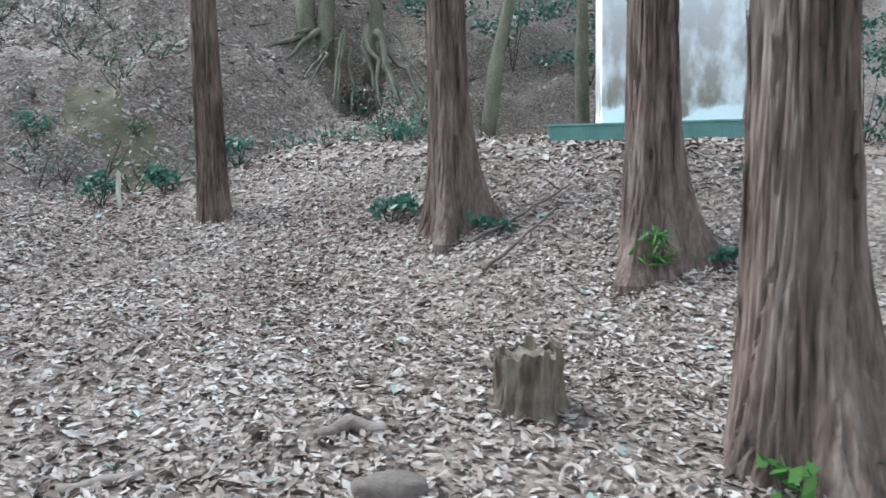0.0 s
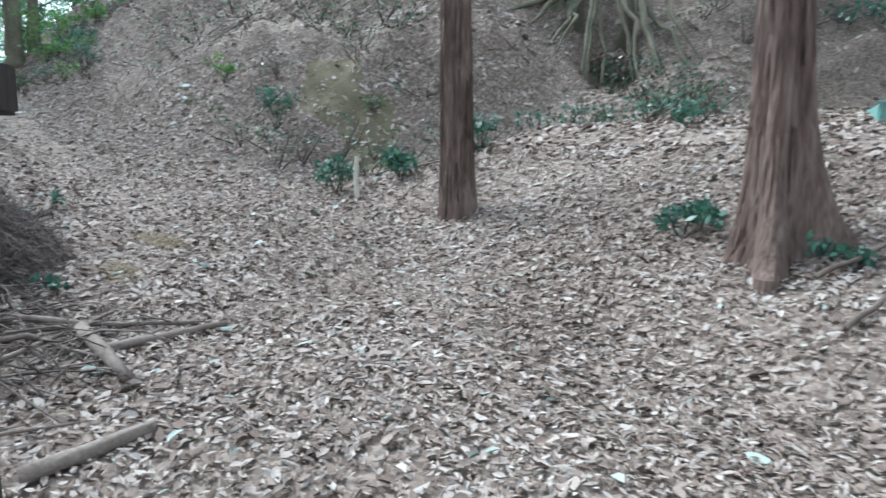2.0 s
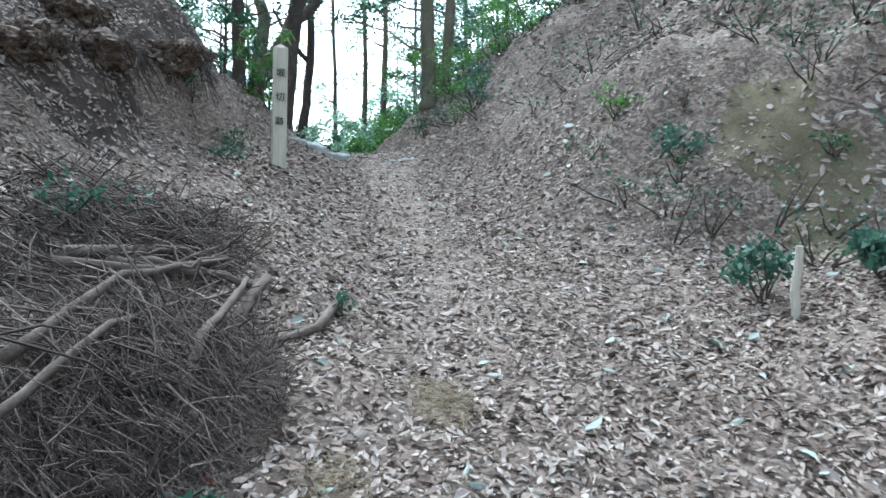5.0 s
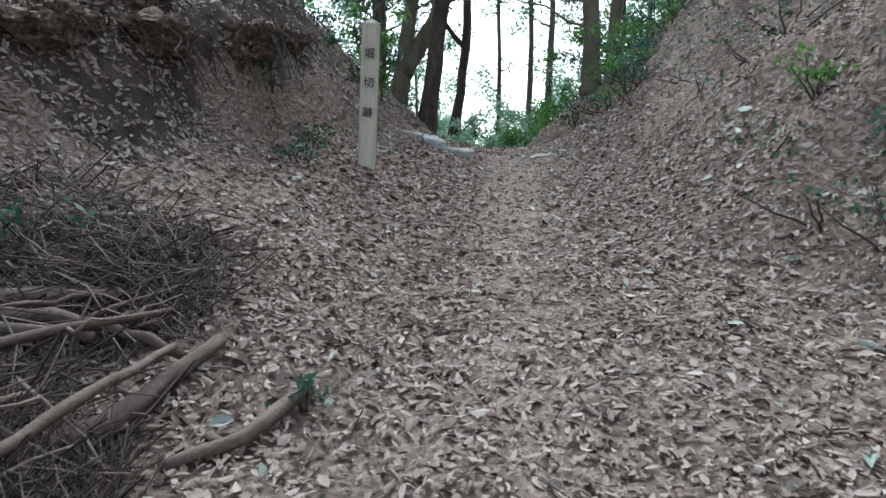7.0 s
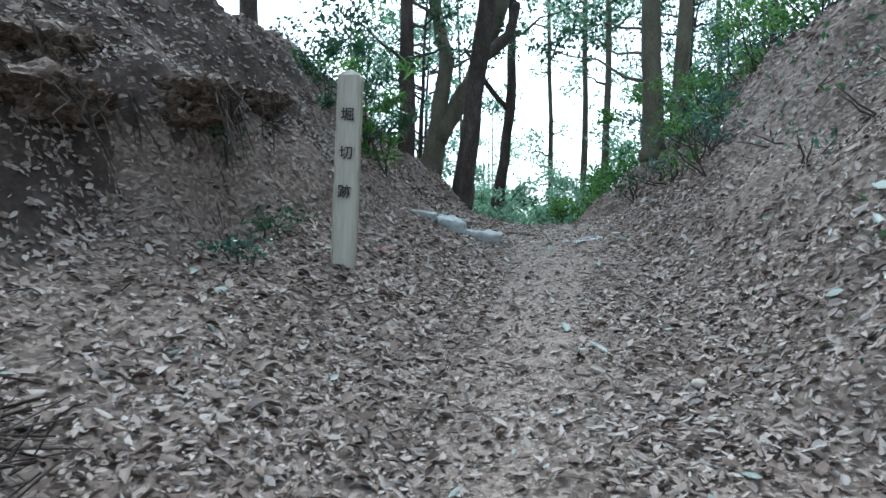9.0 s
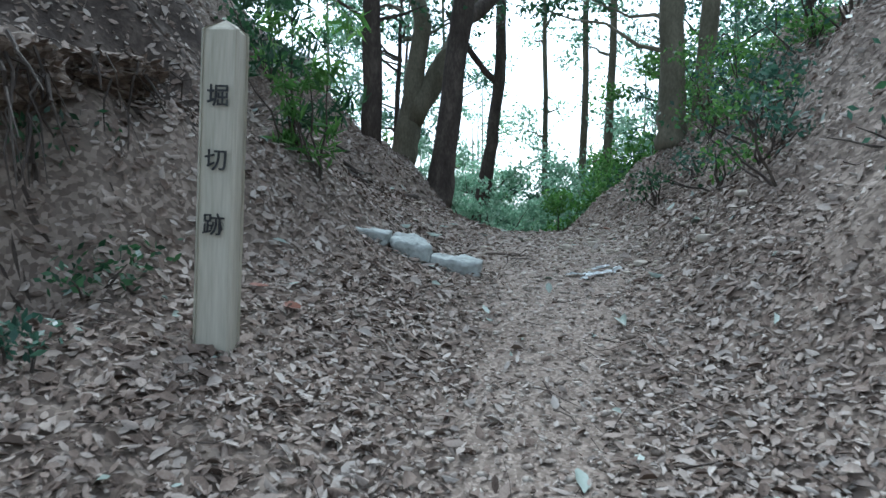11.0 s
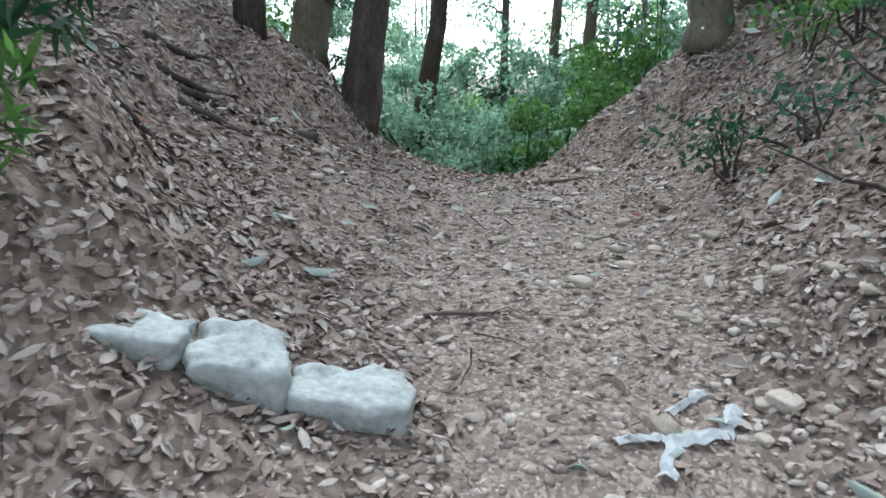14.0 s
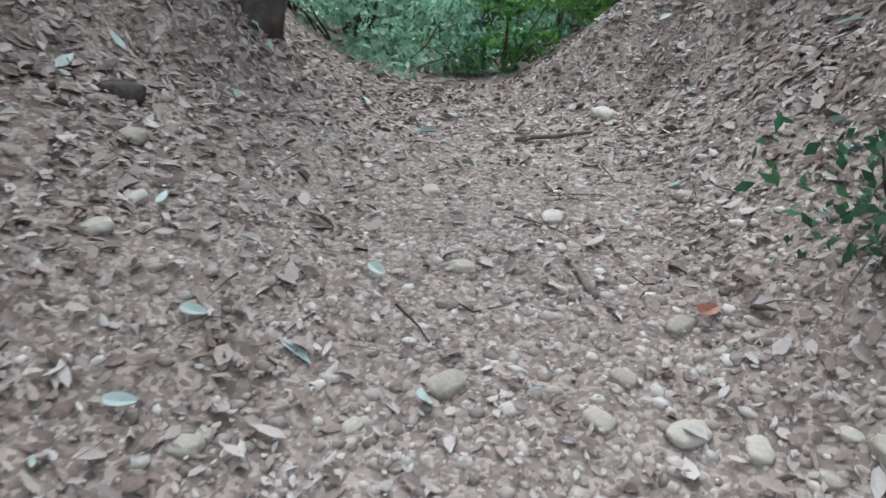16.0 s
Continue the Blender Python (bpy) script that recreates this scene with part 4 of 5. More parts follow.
# ---- trees of the banks and beyond the saddle ----
def leafy_tree(name, x, y, paths, mat, label, group="", crown=None, z=None, leaf=LEAF_DARK, leaf_size=0.1, count=90, clump=0.55, extra=()):
    """A tree from stems: each a list of (dx, dy, dz, radius) from the foot; crown: (number of clumps, spread, low, high)."""
    at = on_ground(x, y, -0.1) if z is None else Vector((x, y, z))
    thing = empty(name, at, label=label, category="tree", group=group)
    rs = random.Random(int(abs(x * 100 + y * 37)))
    tips = []
    for j, path in enumerate(paths):
        pts, radii = [], []
        for a, b in zip(path, path[1:]):
            seg = bend(a[:3], b[:3], 6, 0.05, j + x)
            pts += seg[:-1]
            radii += [a[3] + (b[3] - a[3]) * i / 5 for i in range(5)]
        pts.append(Vector(path[-1][:3]))
        radii.append(path[-1][3])
        bm = bmesh.new()
        tube(bm, pts, radii, 14 if radii[0] > 0.06 else 7, 0.25, seed=j)
        part("trunk" if j == 0 else "limb", bm, mat, thing, smooth=True)
        tips.append(at + pts[-1])
    if crown:
        n, spread, low, high = crown
        top = tips[0]
        centres = []
        for i in range(n):
            a, r = rs.uniform(0, 6.28), spread * rs.uniform(0.15, 1) ** 0.7
            zc = rs.uniform(low, high)
            k = min(1, zc / max(0.1, paths[0][-1][2]))
            foot = at.lerp(top, k)
            c = foot + Vector((math.cos(a) * r, math.sin(a) * r, 0))
            centres.append(c)
            if i % 3 == 0:
                limb = bmesh.new()
                tube(limb, [p - at for p in bend(foot - Vector((0, 0, 0.4 * r)), c, 5, 0.15, i)], (0.035, 0.028, 0.02, 0.014, 0.006), 5)
                part("limb", limb, mat, thing)
        foliage("crown", centres, clump, count, leaf_size, leaf, thing)
    return thing


def bush(x, y, tall, spread, leaf, count, size, label, stems=5, name="bush", lift=0.0, clumps=7, group="undergrowth", aspect=0.5):
    at = on_ground(x, y, lift)
    thing = empty(name, at, label=label, category="bush", group=group)
    rs = random.Random(int(abs(x * 91 + y * 57)))
    cs = []
    for i in range(max(stems, clumps)):
        a, r = rs.uniform(0, 6.28), spread * rs.uniform(0.1, 1)
        tip = Vector((math.cos(a) * r, math.sin(a) * r, tall * rs.uniform(0.35 if tall < 0.8 else 0.1, 1)))
        if i < stems:
            bm = bmesh.new()
            tube(bm, bend((0, 0, -0.05 - lift), tip, 5, 0.05, i), (0.012, 0.01, 0.008, 0.006, 0.003), 5)
            part("stem", bm, DARK_BARK, thing)
        cs.append(at + tip)
    foliage("leaves", cs, spread * (0.62 if tall < 0.5 else 0.45), count if tall >= 0.5 else max(4, int(count * 0.7)), size, leaf, thing, flat=0.6, aspect=aspect)
    return thing


def eroded_bank(u, v, su, sv, tall, seed, side=1, lift=0.0, label="dark eroded earth bank with hanging roots"):
    """An overhanging lump of dark earth with roots hanging down."""
    x, y = to_xy(u, v)
    at = on_ground(x, y, lift)
    thing = empty("eroded_bank", at, label=label, category="earth bank")
    bm = bmesh.new()
    bmesh.ops.create_icosphere(bm, subdivisions=5 if tall > 0.4 else 4, radius=1.0)
    ax, ac = Vector((*ALONG, 0)), Vector((*ACROSS, 0)) * side
    for w in bm.verts:
        p = w.co.copy()
        n = 1 + 0.42 * noise.noise(p * 1.5 + Vector((seed, 0, 0))) + 0.3 * noise.noise(p * 4.0 + Vector((0, seed, 0))) + 0.16 * noise.noise(p * 10) + 0.07 * noise.noise(p * 24)
        z = p.z * tall * n
        out = 1.0 + 0.25 * max(-0.6, min(1, p.z))
        w.co = ax * (p.x * su * n) + ac * (p.y * sv * n * out) + Vector((0, 0, z + 0.1 * tall))
    bm.normal_update()
    rs = random.Random(seed)
    spots = [(f.calc_center_median(), f.normal.copy()) for f in bm.faces if f.normal.z > 0.15]
    spots = rs.sample(spots, min(len(spots), int(200 + 4200 * su * sv)))
    part("earth", bm, SOIL, thing)
    pts = []
    for c, nrm in spots:
        nrm = (nrm + Vector((rs.gauss(0, 0.3), rs.gauss(0, 0.3), 0.5))).normalized()
        t = nrm.orthogonal()
        t.rotate(Matrix.Rotation(rs.uniform(0, 6.28), 3, nrm))
        s, ln = nrm.cross(t), rs.uniform(0.025, 0.05)
        c = c + nrm * 0.012
        pts += [c - t * ln, c + s * ln * 0.5 + nrm * 0.008, c + t * ln, c - s * ln * 0.5 + nrm * 0.008]
    cover = flat_mesh("fallen_leaves", np.array([tuple(p) for p in pts]), np.arange(len(pts)).reshape(-1, 4), DEAD_LEAF)
    cover.parent = thing
    for i in range(int(10 + 18 * tall)):
        a = rs.uniform(-0.9, 0.9)
        foot = ax * (a * su) + ac * (sv * rs.uniform(0.75, 1.15)) + Vector((0, 0, tall * rs.uniform(0.0, 0.95)))
        tip = foot + ax * rs.uniform(-0.3, 0.3) + ac * rs.uniform(0.0, 0.3) + Vector((0, 0, -rs.uniform(0.15, 0.6)))
        rb = bmesh.new()
        r = rs.uniform(0.004, 0.014)
        tube(rb, bend(foot, tip, 6, 0.12, seed + i), [r * (1 - 0.14 * k) for k in range(6)], 5)
        part("root", rb, DARK_BARK, thing)
    return thing


TURF_BROW = "dark overhanging turf with hanging roots above a washed-out pocket"
eroded_bank(6.5, -2.42, 0.42, 0.26, 0.17, 3, lift=0.12, label=TURF_BROW)
eroded_bank(5.65, -2.95, 0.5, 0.26, 0.16, 21, lift=0.1, label=TURF_BROW)
eroded_bank(6.0, -3.25, 0.6, 0.25, 0.15, 22, label="dark earth ledge with leaves and roots on the bank")
eroded_bank(4.9, -3.3, 0.5, 0.25, 0.16, 5, label="dark earth ledge with leaves and roots on the bank")
eroded_bank(2.22, 7.3, 0.45, 0.32, 0.22, 41, -1, 0.2, "dark root-bound earth overhanging a hollow in the hillside")
eroded_bank(7.3, -2.35, 0.4, 0.2, 0.12, 29, label="dark earth ledge with leaves and roots on the bank")


def rooted_tree(x, y):
    """The old tree above the hollow, with roots running down the face."""
    at = on_ground(x, y, 0.4)
    thing = empty("rooted_tree", at, label="old pale tree with bare roots above a dark hollow", category="tree")
    for j, (dx, lean, r) in enumerate(((-0.75, -0.1, 0.2), (-0.4, 0.1, 0.16), (0.35, 0.3, 0.14))):
        bm = bmesh.new()
        tube(bm, bend((dx, 0, -0.5), (dx + lean, 0.3, 5.0), 9, 0.25, j + 3), [r * (1 - 0.06 * k) for k in range(9)], 12, 0.3, seed=j)
        part("trunk", bm, PALE_BARK, thing, smooth=True)
    rs = random.Random(6)
    for i in range(14):
        a = -1.1 + 2.3 * i / 13 + rs.uniform(-0.1, 0.1)
        foot = Vector((a * 0.7, -0.1, 0.3 + rs.uniform(-0.2, 0.3)))
        ex, ey = x + a * 1.35, y - rs.uniform(0.5, 1.0)
        tip = Vector((ex - x, ey - y, ground_at(ex, ey) - at.z - 0.03))
        bm = bmesh.new()
        r = rs.uniform(0.025, 0.07)
        tube(bm, bend(foot, tip, 8, 0.2, i + 20), [r * (1 - 0.08 * k) for k in range(8)], 8, 0.3)
        part("root", bm, PALE_BARK, thing, smooth=True)
    foliage("crown", [at + Vector((rs.uniform(-1.6, 1.6), rs.uniform(-0.6, 1.6), rs.uniform(2.2, 5.5))) for _ in range(16)], 0.7, 80, 0.13, LEAF_BLUE, thing)
    return thing


rooted_tree(-1.65, 13.2)

leafy_tree("broadleaf_tree", -15.3, 10.66, [[(0, 0, 0, 0.2), (-0.02, 0.08, 0.6, 0.17), (-0.03, 0.38, 2.6, 0.15), (0.05, 0.6, 4.2, 0.14), (0.2, 0.8, 7.0, 0.08)],
           [(-0.03, 0.38, 2.5, 0.12), (-0.2, 1.0, 3.0, 0.09), (-0.3, 1.2, 3.6, 0.06)]], DARK_BARK, "dark leaning broadleaf trunk at the saddle edge", "saddle trees", (18, 2.2, 4.0, 7.5), count=100)
leafy_tree("broadleaf_tree", -16.13, 10.43, [[(0, 0, 0, 0.2), (0.02, 0.1, 0.7, 0.17), (0.05, 0.3, 2.0, 0.13), (-0.1, 0.15, 3.0, 0.1), (-0.2, 0.1, 6.5, 0.06)],
           [(0.02, 0.1, 0.6, 0.17), (0.15, 0.75, 1.7, 0.15), (0.3, 1.25, 3.0, 0.12), (0.4, 1.6, 5.0, 0.08)]], PALE_BARK, "forked mossy trunk growing from the bank top", "saddle trees", (28, 2.0, 2.4, 6.5), count=110)
leafy_tree("broadleaf_tree", -17.26, 12.02, [[(0, 0, 0, 0.15), (0, 0.25, 1.4, 0.11), (0, 0.45, 2.7, 0.1), (0.05, 0.5, 5.0, 0.07), (0, 0.6, 7.0, 0.04)],
           [(0, 0.45, 2.6, 0.06), (0, -0.1, 3.2, 0.05), (0, -0.5, 3.8, 0.03)]], DARK_BARK, "crooked dark tree standing beyond the saddle", "saddle trees", (14, 1.6, 3.4, 7.5), count=80)
leafy_tree("broadleaf_tree", -13.61, 13.19, [[(0, 0, 0, 0.2), (0, 0, 0.6, 0.16), (-0.03, 0, 2.2, 0.14), (0, 0.1, 7.5, 0.1)],
           [(0.1, 0.35, 0.3, 0.12), (0.15, 0.5, 2.4, 0.1), (0.1, 0.7, 6.0, 0.06)]], PALE_BARK, "upright grey-brown trunk on the bank crest", "saddle trees", (30, 2.0, 1.8, 6.5), count=110)
leafy_tree("broadleaf_tree", -15.3, 9.75, [[(0, 0, 0, 0.14), (0.1, 0, 2.0, 0.11), (0.2, 0, 6.0, 0.06)]], DARK_BARK, "dark trunk above the bank trail", "saddle trees", (26, 1.7, 1.6, 5.5), leaf=LEAF_DARK, count=120)
for i, (u, v, r, lean) in enumerate(((18.1, 0.5, 0.07, 0.1), (19.1, -0.2, 0.06, 0.0), (17.1, 0.9, 0.075, 0.15), (21.5, -2.6, 0.05, -0.1), (21.5, 2.4, 0.06, 0.1), (20, 4.0, 0.08, -0.1))):
    x, y = to_xy(u, v)
    # pale bark and pale leaves imitate sky glare washing over these trunks
    leafy_tree("slender_tree", x, y, [[(0, 0, 0, r * 1.2), (0, lean, 3.0, r), (0, lean * 2, 8.0, r * 0.7), (0, lean * 2, 11.0, r * 0.4)]], PALE_BARK, "slender grey trunk on the slope beyond the saddle", "slender trees", (34, 1.2, 1.0, 8.0), count=90, leaf_size=0.1, clump=0.45, leaf=HAZED_LEAF)
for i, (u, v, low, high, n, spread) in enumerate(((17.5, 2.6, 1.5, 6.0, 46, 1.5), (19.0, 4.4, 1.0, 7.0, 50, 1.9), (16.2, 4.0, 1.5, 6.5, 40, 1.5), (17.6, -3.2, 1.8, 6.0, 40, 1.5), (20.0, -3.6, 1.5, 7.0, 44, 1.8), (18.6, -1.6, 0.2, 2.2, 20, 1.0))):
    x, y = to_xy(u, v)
    leafy_tree("understory_tree", x, y, [[(0, 0, 0, 0.07), (0.1, 0.1, high * 0.5, 0.05), (0.1, 0.3, high, 0.02)]], DARK_BARK, "leafy understory tree on the slope beyond the saddle", "understory trees", (n, spread, low, high), leaf=(LEAF_BLUE, HAZED_LEAF)[i % 2], count=130, leaf_size=0.1, clump=0.45)
wood = random.Random(8)
for i in range(46):
    u, v = wood.uniform(24, 60), wood.uniform(-18, 20)
    x, y = to_xy(u, v)
    tall = wood.uniform(7, 12) + (u - 24) * 0.12
    if -2.5 < v < 3.5:
        tall *= 0.45
    # two of three crowns take the leaf colour with haze painted in
    leafy_tree("forest_tree", x, y, [[(0, 0, 0, 0.1), (0, 0.2, tall * 0.5, 0.07), (0.1, 0.2, tall, 0.03)]], PALE_BARK, "green broadleaf tree in the woods beyond the saddle", "woods beyond the saddle", (24, 2.6, 0.6, tall), leaf=(HAZED_LEAF, LEAF_LIGHT, HAZED_LEAF)[i % 3], count=110, leaf_size=0.2, clump=0.9)
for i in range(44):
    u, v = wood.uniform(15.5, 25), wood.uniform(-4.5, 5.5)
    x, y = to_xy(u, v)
    bush(x, y, wood.uniform(1.1, 2.3), wood.uniform(0.6, 1.0), (HAZED_LEAF, LEAF_LIGHT, LEAF_BLUE)[i % 3], 130, 0.1, "leafy green bush on the slope beyond the saddle", 5, clumps=9)
# the hill crest and the back of the clearing
for i in range(22):
    u, v = wood.uniform(-12, 13), wood.uniform(9.5, 20)
    if u < 0 and v < 15:
        v += 6
    x, y = to_xy(u, v)
    tall = wood.uniform(6, 10)
    leafy_tree("hill_tree", x, y, [[(0, 0, 0, 0.17), (0.1, 0.1, tall * 0.5, 0.12), (0.2, 0.2, tall, 0.05)]], (DARK_BARK, PALE_BARK)[i % 2], "grey-brown tree on the wooded hillside", "hillside trees", (13, 2.2, 2.6, tall), leaf=(LEAF_BLUE, LEAF_DARK)[i % 2], count=60, leaf_size=0.18, clump=0.8)
# added trees, mostly out of view; crowns thickened to keep skylight off the bank
for i, (u, v) in enumerate(((6, -7), (9, -8), (12, -6.5), (2, -9), (-4, -9), (-9, -6), (-12, 2), (-10, -1), (15, -6), (-14, 8))):
    x, y = to_xy(u, v)
    leafy_tree("bank_tree", x, y, [[(0, 0, 0, 0.2), (0.1, 0, 4, 0.15), (0.2, 0.1, 9, 0.06)]], DARK_BARK, "added dark tree with a dense crown to shade the bank", "bank trees", (26, 2.8, 3.4, 9), count=110, leaf_size=0.18, clump=0.8)
# crest bushes: the palest ones carry painted haze in their leaf colour
for u, v in ((14.6, -1.3), (15.0, -0.4), (15.2, 0.5), (14.9, 1.2), (15.8, -1.9), (16.2, 0.2), (15.6, 1.9), (14.3, 0.75), (14.4, -0.75), (14.7, 0.1), (15.4, -1.0), (15.5, 1.1)):
    x, y = to_xy(u, v)
    bush(x, y, 0.85, 0.6, (HAZED_LEAF, LEAF_LIGHT)[int(u * 10) % 2], 95, 0.075, "bright green bush behind the saddle crest", 5, clumps=12, lift=-0.12)
for u, v in ((8.5, 3.0), (9.4, 2.7), (10.2, 2.6), (9.9, 3.6), (8.0, 4.2), (10.9, 2.5), (11.6, 2.3)):
    x, y = to_xy(u, v)
    bush(x, y, 0.9, 0.55, LEAF_LIGHT, 70, 0.06, "fresh green shrub on the bank crest", 5, clumps=9)
leafy_tree("leaning_tree", 0.75, 12.3, [[(0, 0, 0, 0.14), (0.25, 0.1, 1.5, 0.12), (0.9, 0.3, 4.5, 0.09), (1.2, 0.4, 7, 0.06)]], PALE_BARK, "leaning grey-green trunk behind the terrace", "hillside trees", (10, 1.8, 3.5, 7), leaf=LEAF_BLUE)
leafy_tree("twin_tree", 2.45, 12.6, [[(0, 0, -0.2, 0.13), (0.02, 0, 2, 0.11), (0.0, 0.1, 6, 0.07)], [(0.3, 0, -0.2, 0.12), (0.5, 0.1, 2, 0.1), (0.8, 0.2, 6, 0.06)]], PALE_BARK, "twin pale mossy trunks beside the plastered block", "hillside trees", (16, 1.8, 2.4, 6), leaf=LEAF_BLUE)
for x, y, h in ((6.6, 11.2, 1.8), (7.6, 10.6, 1.6), (6.2, 12.6, 2.4), (3.0, 14.5, 2.2), (1.4, 14.0, 1.6), (0.2, 14.2, 1.4), (8.2, 12.5, 2.6), (5.0, 13.5, 2.4)):
    bush(x, y, h, 0.9, LEAF_BLUE, 90, 0.1, "dense green bush behind the terrace", 6, clumps=10)
# undergrowth
for x, y, tall, spread, leaf, n, size, stems in ((-4.05, 8.42, 0.42, 0.3, LEAF_BLUE, 60, 0.07, 5), (-3.53, 9.0, 0.3, 0.25, LEAF_BLUE, 60, 0.09, 4), (-5.71, 9.98, 0.35, 0.3, LEAF_BLUE, 40, 0.07, 4), (-6.6, 10.2, 0.35, 0.25, LEAF_LIGHT, 30, 0.06, 4),
                                          (1.98, 4.9, 0.2, 0.18, LEAF_BLUE, 40, 0.06, 4), (-0.5, 6.7, 0.2, 0.25, LEAF_BLUE, 30, 0.09, 4), (0.4, 6.0, 0.18, 0.16, LEAF_BLUE, 20, 0.07, 3),
                                          (1.2, 2.4, 0.15, 0.13, LEAF_LIGHT, 7, 0.08, 3), (1.6, 2.6, 0.2, 0.16, LEAF_BLUE, 20, 0.08, 3), (-0.4, 8.6, 0.25, 0.3, LEAF_BLUE, 30, 0.08, 4), (2.6, 5.6, 0.3, 0.3, LEAF_BLUE, 40, 0.07, 4), (3.1, 6.3, 0.35, 0.35, LEAF_BLUE, 40, 0.07, 4),
                                          (-1.6, 10.6, 0.4, 0.4, LEAF_BLUE, 16, 0.08, 4), (-0.9, 10.5, 0.35, 0.35, LEAF_BLUE, 14, 0.08, 4), (-2.7, 9.4, 0.4, 0.35, LEAF_BLUE, 45, 0.09, 4), (-2.2, 10.4, 0.4, 0.3, LEAF_BLUE, 16, 0.08, 4),
                                          (-10.3, 11.1, 0.35, 0.4, LEAF_LIGHT, 30, 0.055, 5), (-11.3, 11.75, 0.35, 0.4, LEAF_BLUE, 45, 0.05, 5), (-11.65, 11.55, 0.3, 0.3, LEAF_DARK, 45, 0.05, 5), (-12.9, 13.2, 0.9, 0.55, LEAF_LIGHT, 60, 0.06, 6), (-11.9, 12.8, 0.7, 0.5, LEAF_LIGHT, 45, 0.06, 6),
                                          (-10.6, 11.95, 0.4, 0.35, LEAF_BLUE, 60, 0.06, 5), (-12.0, 12.4, 0.5, 0.4, LEAF_LIGHT, 40, 0.06, 5), (-14.6, 8.4, 1.2, 0.7, LEAF_DARK, 90, 0.08, 6), 
                                          (-14.2, 14.0, 1.2, 0.7, LEAF_LIGHT, 60, 0.08, 5), (-12.8, 14.6, 1.3, 0.8, LEAF_LIGHT, 60, 0.08, 5), (-11.5, 14.4, 1.2, 0.8, LEAF_DARK, 60, 0.08, 5), (-6.75, 4.9, 0.35, 0.35, LEAF_BLUE, 22, 0.06, 4), (-4.24, 4.66, 0.1, 0.1, LEAF_BLUE, 8, 0.06, 3),
                                          (-5.6, 6.05, 0.12, 0.14, LEAF_BLUE, 4, 0.07, 3), (-9.6, 7.05, 0.2, 0.3, LEAF_DARK, 30, 0.05, 4), (-9.9, 6.8, 0.3, 0.35, LEAF_DARK, 30, 0.05, 4), (-9.0, 6.9, 0.2, 0.25, LEAF_BLUE, 30, 0.05, 4), (-11.0, 12.1, 0.6, 0.5, LEAF_BLUE, 60, 0.055, 5), (-10.4, 11.6, 0.4, 0.4, LEAF_LIGHT, 40, 0.055, 5), (-11.6, 12.3, 0.5, 0.4, LEAF_LIGHT, 30, 0.055, 5), (-9.9, 11.2, 0.35, 0.3, LEAF_BLUE, 40, 0.05, 4), (-12.4, 12.9, 0.8, 0.6, LEAF_LIGHT, 60, 0.06, 5), (-9.4, 12.4, 0.5, 0.4, LEAF_BLUE, 25, 0.06, 5)):
    bush(x, y, tall, spread, leaf, n, size, "small green-leaved shrub growing in the leaf litter", stems)
for x, y, tall, spread, leaf, n in ((-11.12, 8.34, 1.05, 0.34, LEAF_LIGHT, 40), (-11.35, 8.2, 1.15, 0.38, LEAF_DARK, 50)):
    bush(x, y, tall, spread, leaf, n, 0.15, "bushy young evergreen with narrow glossy leaves on the bank", 6, clumps=12, aspect=0.16)
for i in range(16):
    u = wood.uniform(1, 9)
    v = float(np.interp(u, (0, 2, 4, 7, 9), (6.5, 3.2, 2.4, 2.2, 2.0))) + wood.uniform(0, 4)
    a, b = to_xy(u, v), to_xy(u + wood.uniform(-0.9, 0.9), v + wood.uniform(-0.4, 0.4))
    branch([(*a, 0.04), (*b, 0.06)], 0.022, 0.01, 70 + i, "dead branch lying across the hillside", 2, 7)
for i in range(130):
    u = wood.uniform(0, 11)
    v = float(np.interp(u, (0, 2, 4, 7, 9, 11), (6.5, 2.9, 2.0, 1.7, 1.3, 1.2))) + 4.2 * wood.random() ** 1.3
    x, y = to_xy(u, v)
    bush(x, y, wood.uniform(0.15, 0.5), wood.uniform(0.3, 0.9), (LEAF_BLUE, LEAF_DARK)[i % 2], wood.randint(5, 16), 0.055, "sparse green undergrowth on the hillside", 4)


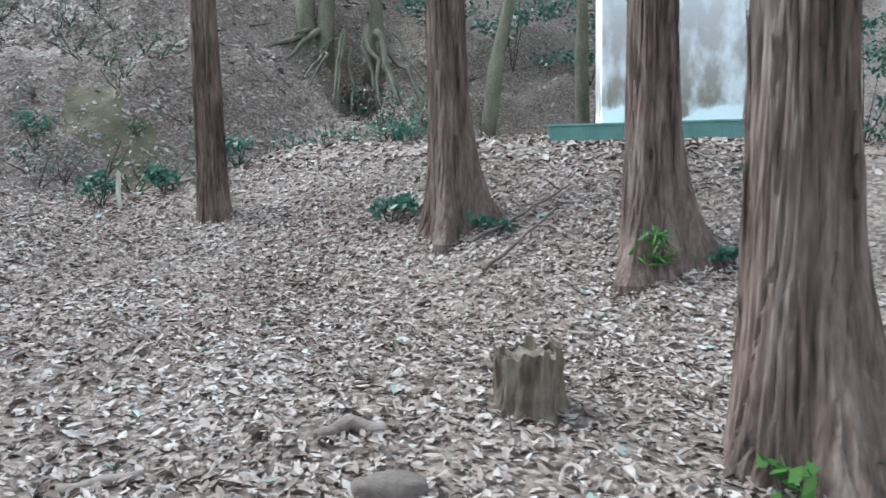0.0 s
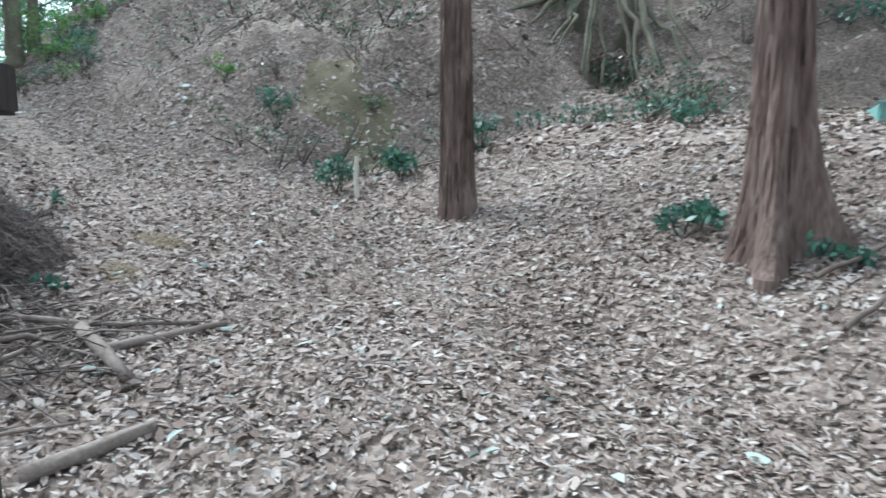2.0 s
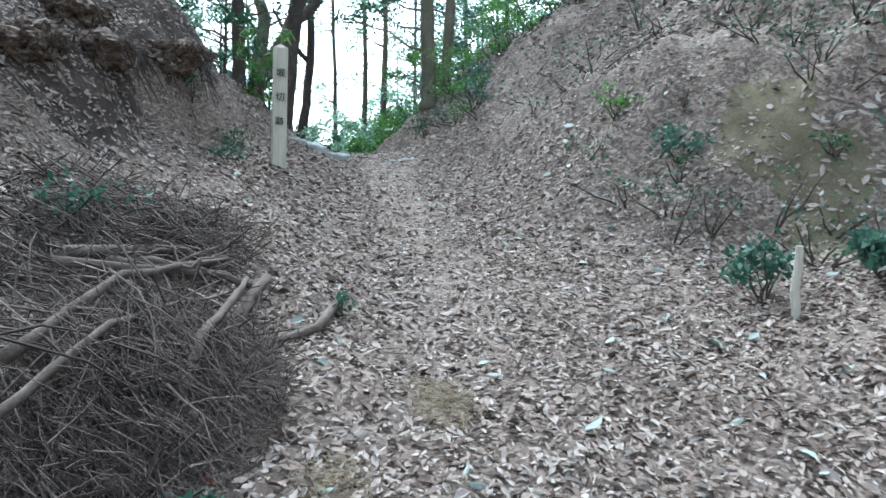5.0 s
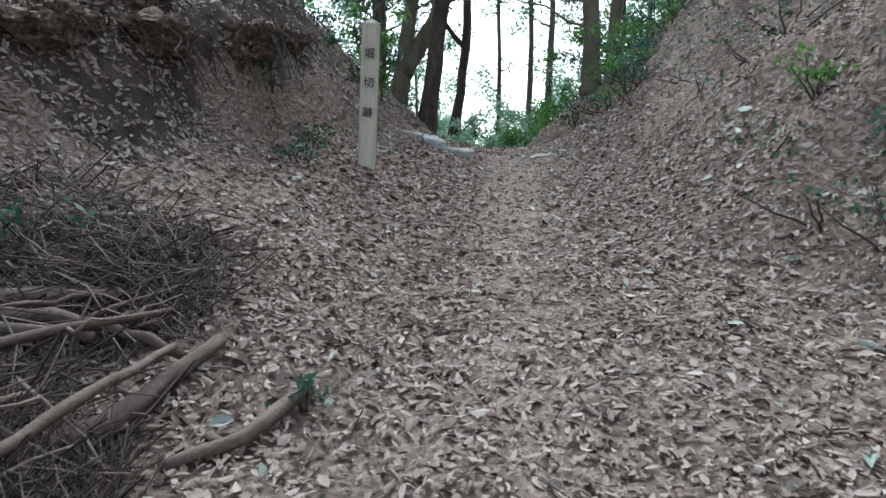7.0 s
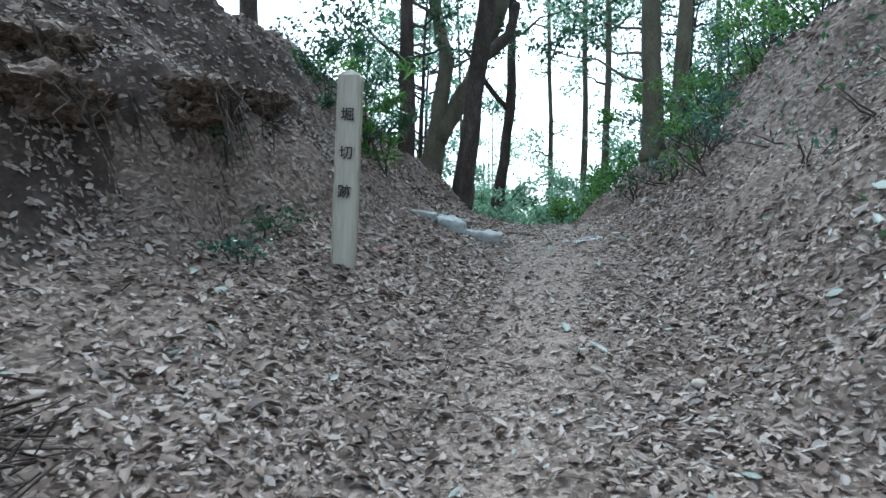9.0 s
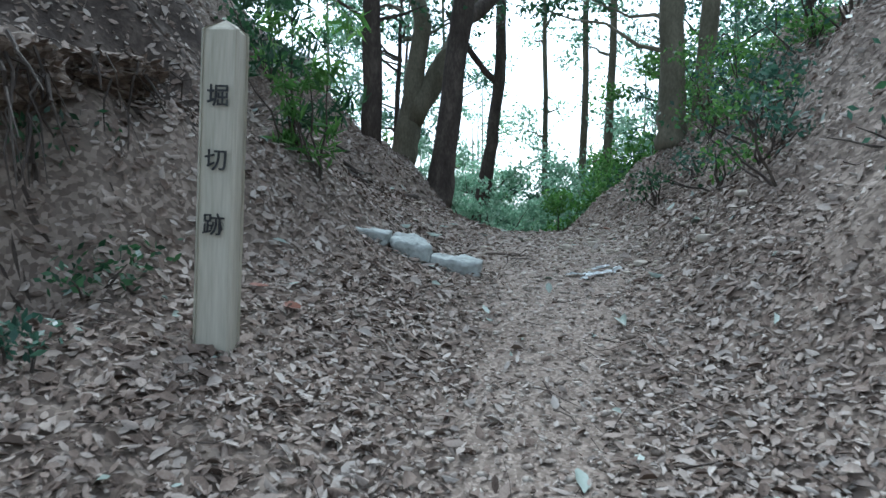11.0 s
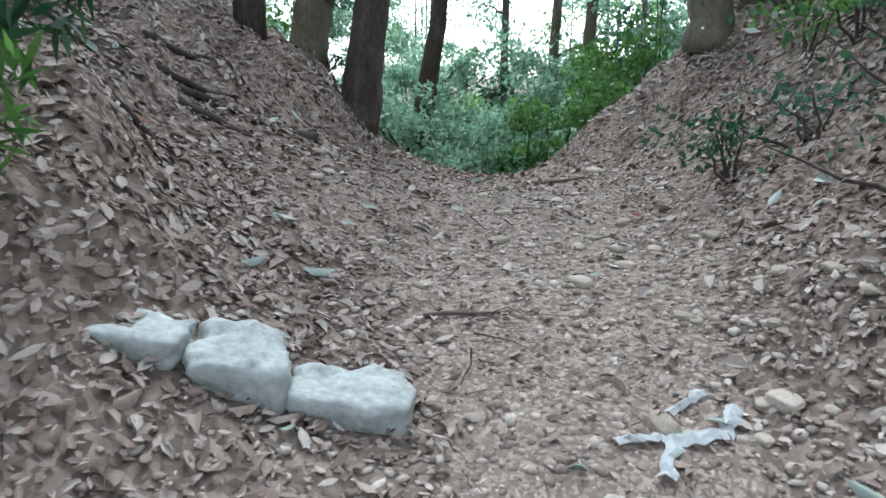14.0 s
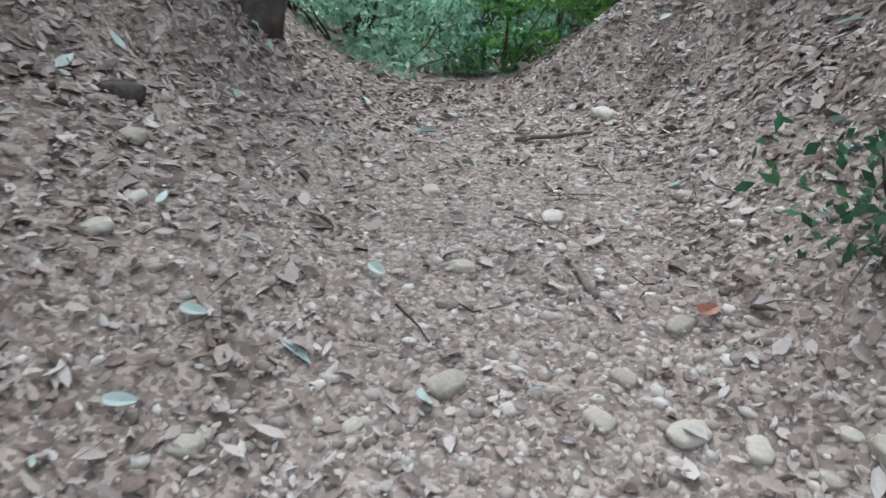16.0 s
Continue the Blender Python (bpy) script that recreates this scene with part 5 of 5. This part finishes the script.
# ---- pebbles of the path, in one sheet ----
def pebbles():
    n = 25000
    u = rng.uniform(4.5, 13.5, n)
    v = rng.normal(0.2, 0.8, n)
    keep = (rng.uniform(0, 1, n) < np.interp(u, (4.5, 7.5, 9), (0.1, 0.5, 1.0))) & (np.abs(v) < 1.8)
    u, v = u[keep], v[keep]
    x, y = to_xy(u, v)
    size = 0.006 + 0.02 * rng.uniform(0, 1, len(u)) ** 4
    bm = bmesh.new()
    bmesh.ops.create_icosphere(bm, subdivisions=1, radius=1.0)
    unit = np.array([tuple(p.co) for p in bm.verts])
    tri = np.array([[p.index for p in f.verts] for f in bm.faces])
    bm.free()
    k = len(u)
    jit = unit[None] * rng.uniform(0.8, 1.2, (k, len(unit), 1)) * (size[:, None] * np.stack([rng.uniform(0.9, 1.6, k), rng.uniform(0.7, 1.1, k), rng.uniform(0.45, 0.75, k)], -1))[:, None, :]
    a = rng.uniform(0, 6.28, k)
    ca, sa = np.cos(a)[:, None], np.sin(a)[:, None]
    pts = np.stack([jit[..., 0] * ca - jit[..., 1] * sa, jit[..., 0] * sa + jit[..., 1] * ca, jit[..., 2]], -1)
    pts += np.stack([x, y, height(x, y) + 0.004], -1)[:, None, :]
    faces = (tri[None] + (np.arange(k) * len(unit))[:, None, None]).reshape(-1, 3)
    ob = flat_mesh("path_pebbles", pts.reshape(-1, 3), faces, PEBBLE)
    ob.data.shade_smooth()
    return tagged(ob, "small rounded grey and tan pebbles on the trodden path", "pebbles", kind="stuff")


pebbles()


def torn_sheet(x, y):
    """A torn pale sheet trodden into the path: crumpled strips with thickness."""
    at = on_ground(x, y)
    thing = empty("torn_sheet", at, label="torn white plastic sheet trodden into the path", category="litter")
    rs = random.Random(3)
    for a, b, w in (((-0.02, -0.05), (0.06, 0.1), 0.03), ((0.06, 0.1), (-0.02, 0.22), 0.02), ((0.0, -0.02), (0.12, -0.16), 0.028), ((-0.04, -0.04), (-0.06, -0.17), 0.022), ((-0.1, 0.05), (-0.14, 0.2), 0.018)):
        bm = bmesh.new()
        q = []
        for k in range(7):
            f = k / 6
            px, py = a[0] + (b[0] - a[0]) * f + rs.uniform(-0.01, 0.01), a[1] + (b[1] - a[1]) * f + rs.uniform(-0.01, 0.01)
            d = Vector((b[1] - a[1], a[0] - b[0], 0)).normalized() * w * rs.uniform(0.6, 1.3)
            z = ground_at(x + px, y + py) - at.z + 0.018 + rs.uniform(0, 0.015)
            q += [bm.verts.new((px - d.x, py - d.y, z)), bm.verts.new((px, py, z + rs.uniform(0.0, 0.015))), bm.verts.new((px + d.x, py + d.y, z - 0.004))]
        for k in range(6):
            for j in (0, 1):
                bm.faces.new((q[3 * k + j], q[3 * k + j + 1], q[3 * k + j + 4], q[3 * k + j + 3]))
        bmesh.ops.solidify(bm, geom=bm.faces[:], thickness=0.004)
        part("strip", bm, WHITE_SHEET, thing)
    return thing


torn_sheet(-10.27, 10.02)
loose_stone(-13.75, 9.8, (0.2, 0.08, 0.1), 88, 60, mat=DARK_BARK, label="dark broken root stub jutting from the bank")
bush(1.46, 4.9, 0.32, 0.15, LEAF_LIGHT, 20, 0.2, "tuft of narrow green bamboo grass at the cedar foot", 4, "grass_tuft", aspect=0.1)


def fallen_leaf(x, y, size, turn, mat, label):
    bm = bmesh.new()
    ring = []
    for k in range(12):
        a = 2 * math.pi * k / 12
        w = 0.5 - 0.1 * math.cos(a)
        ring.append(bm.verts.new((0.5 * size * math.cos(a), 0.5 * size * w * math.sin(a), 0.12 * size * abs(math.sin(a)) + 0.08 * size * math.cos(a) ** 2)))
    mid = bm.verts.new((0, 0, 0))
    for k in range(12):
        bm.faces.new((ring[k], ring[(k + 1) % 12], mid))
    ob = part("fallen_leaf", bm, mat)
    ob.matrix_world = Matrix.Translation(on_ground(x, y, 0.03)) @ pose(0, 0, 0, 12, 8, turn)
    return tagged(ob, label, "leaf", group="single fallen leaves")


for x, y, s, turn in ((-11.93, 11.19, 0.1, 100), (-9.75, 7.95, 0.13, 30), (-12.5, 8.75, 0.12, 60), (-9.9, 7.8, 0.1, 80), (-4.4, 4.75, 0.08, 10)):
    fallen_leaf(x, y, s, turn, RED_LEAF, "single rust-orange fallen leaf on the litter")
for x, y, s, turn in ((-12.59, 10.42, 0.08, 20), (-12.46, 9.84, 0.08, 50), (-12.16, 9.63, 0.08, 70), (-3.3, 4.0, 0.12, 10), (-3.4, 4.15, 0.1, 120)):
    fallen_leaf(x, y, s, turn, PALE_GREEN, "single pale green fallen leaf on the ground")
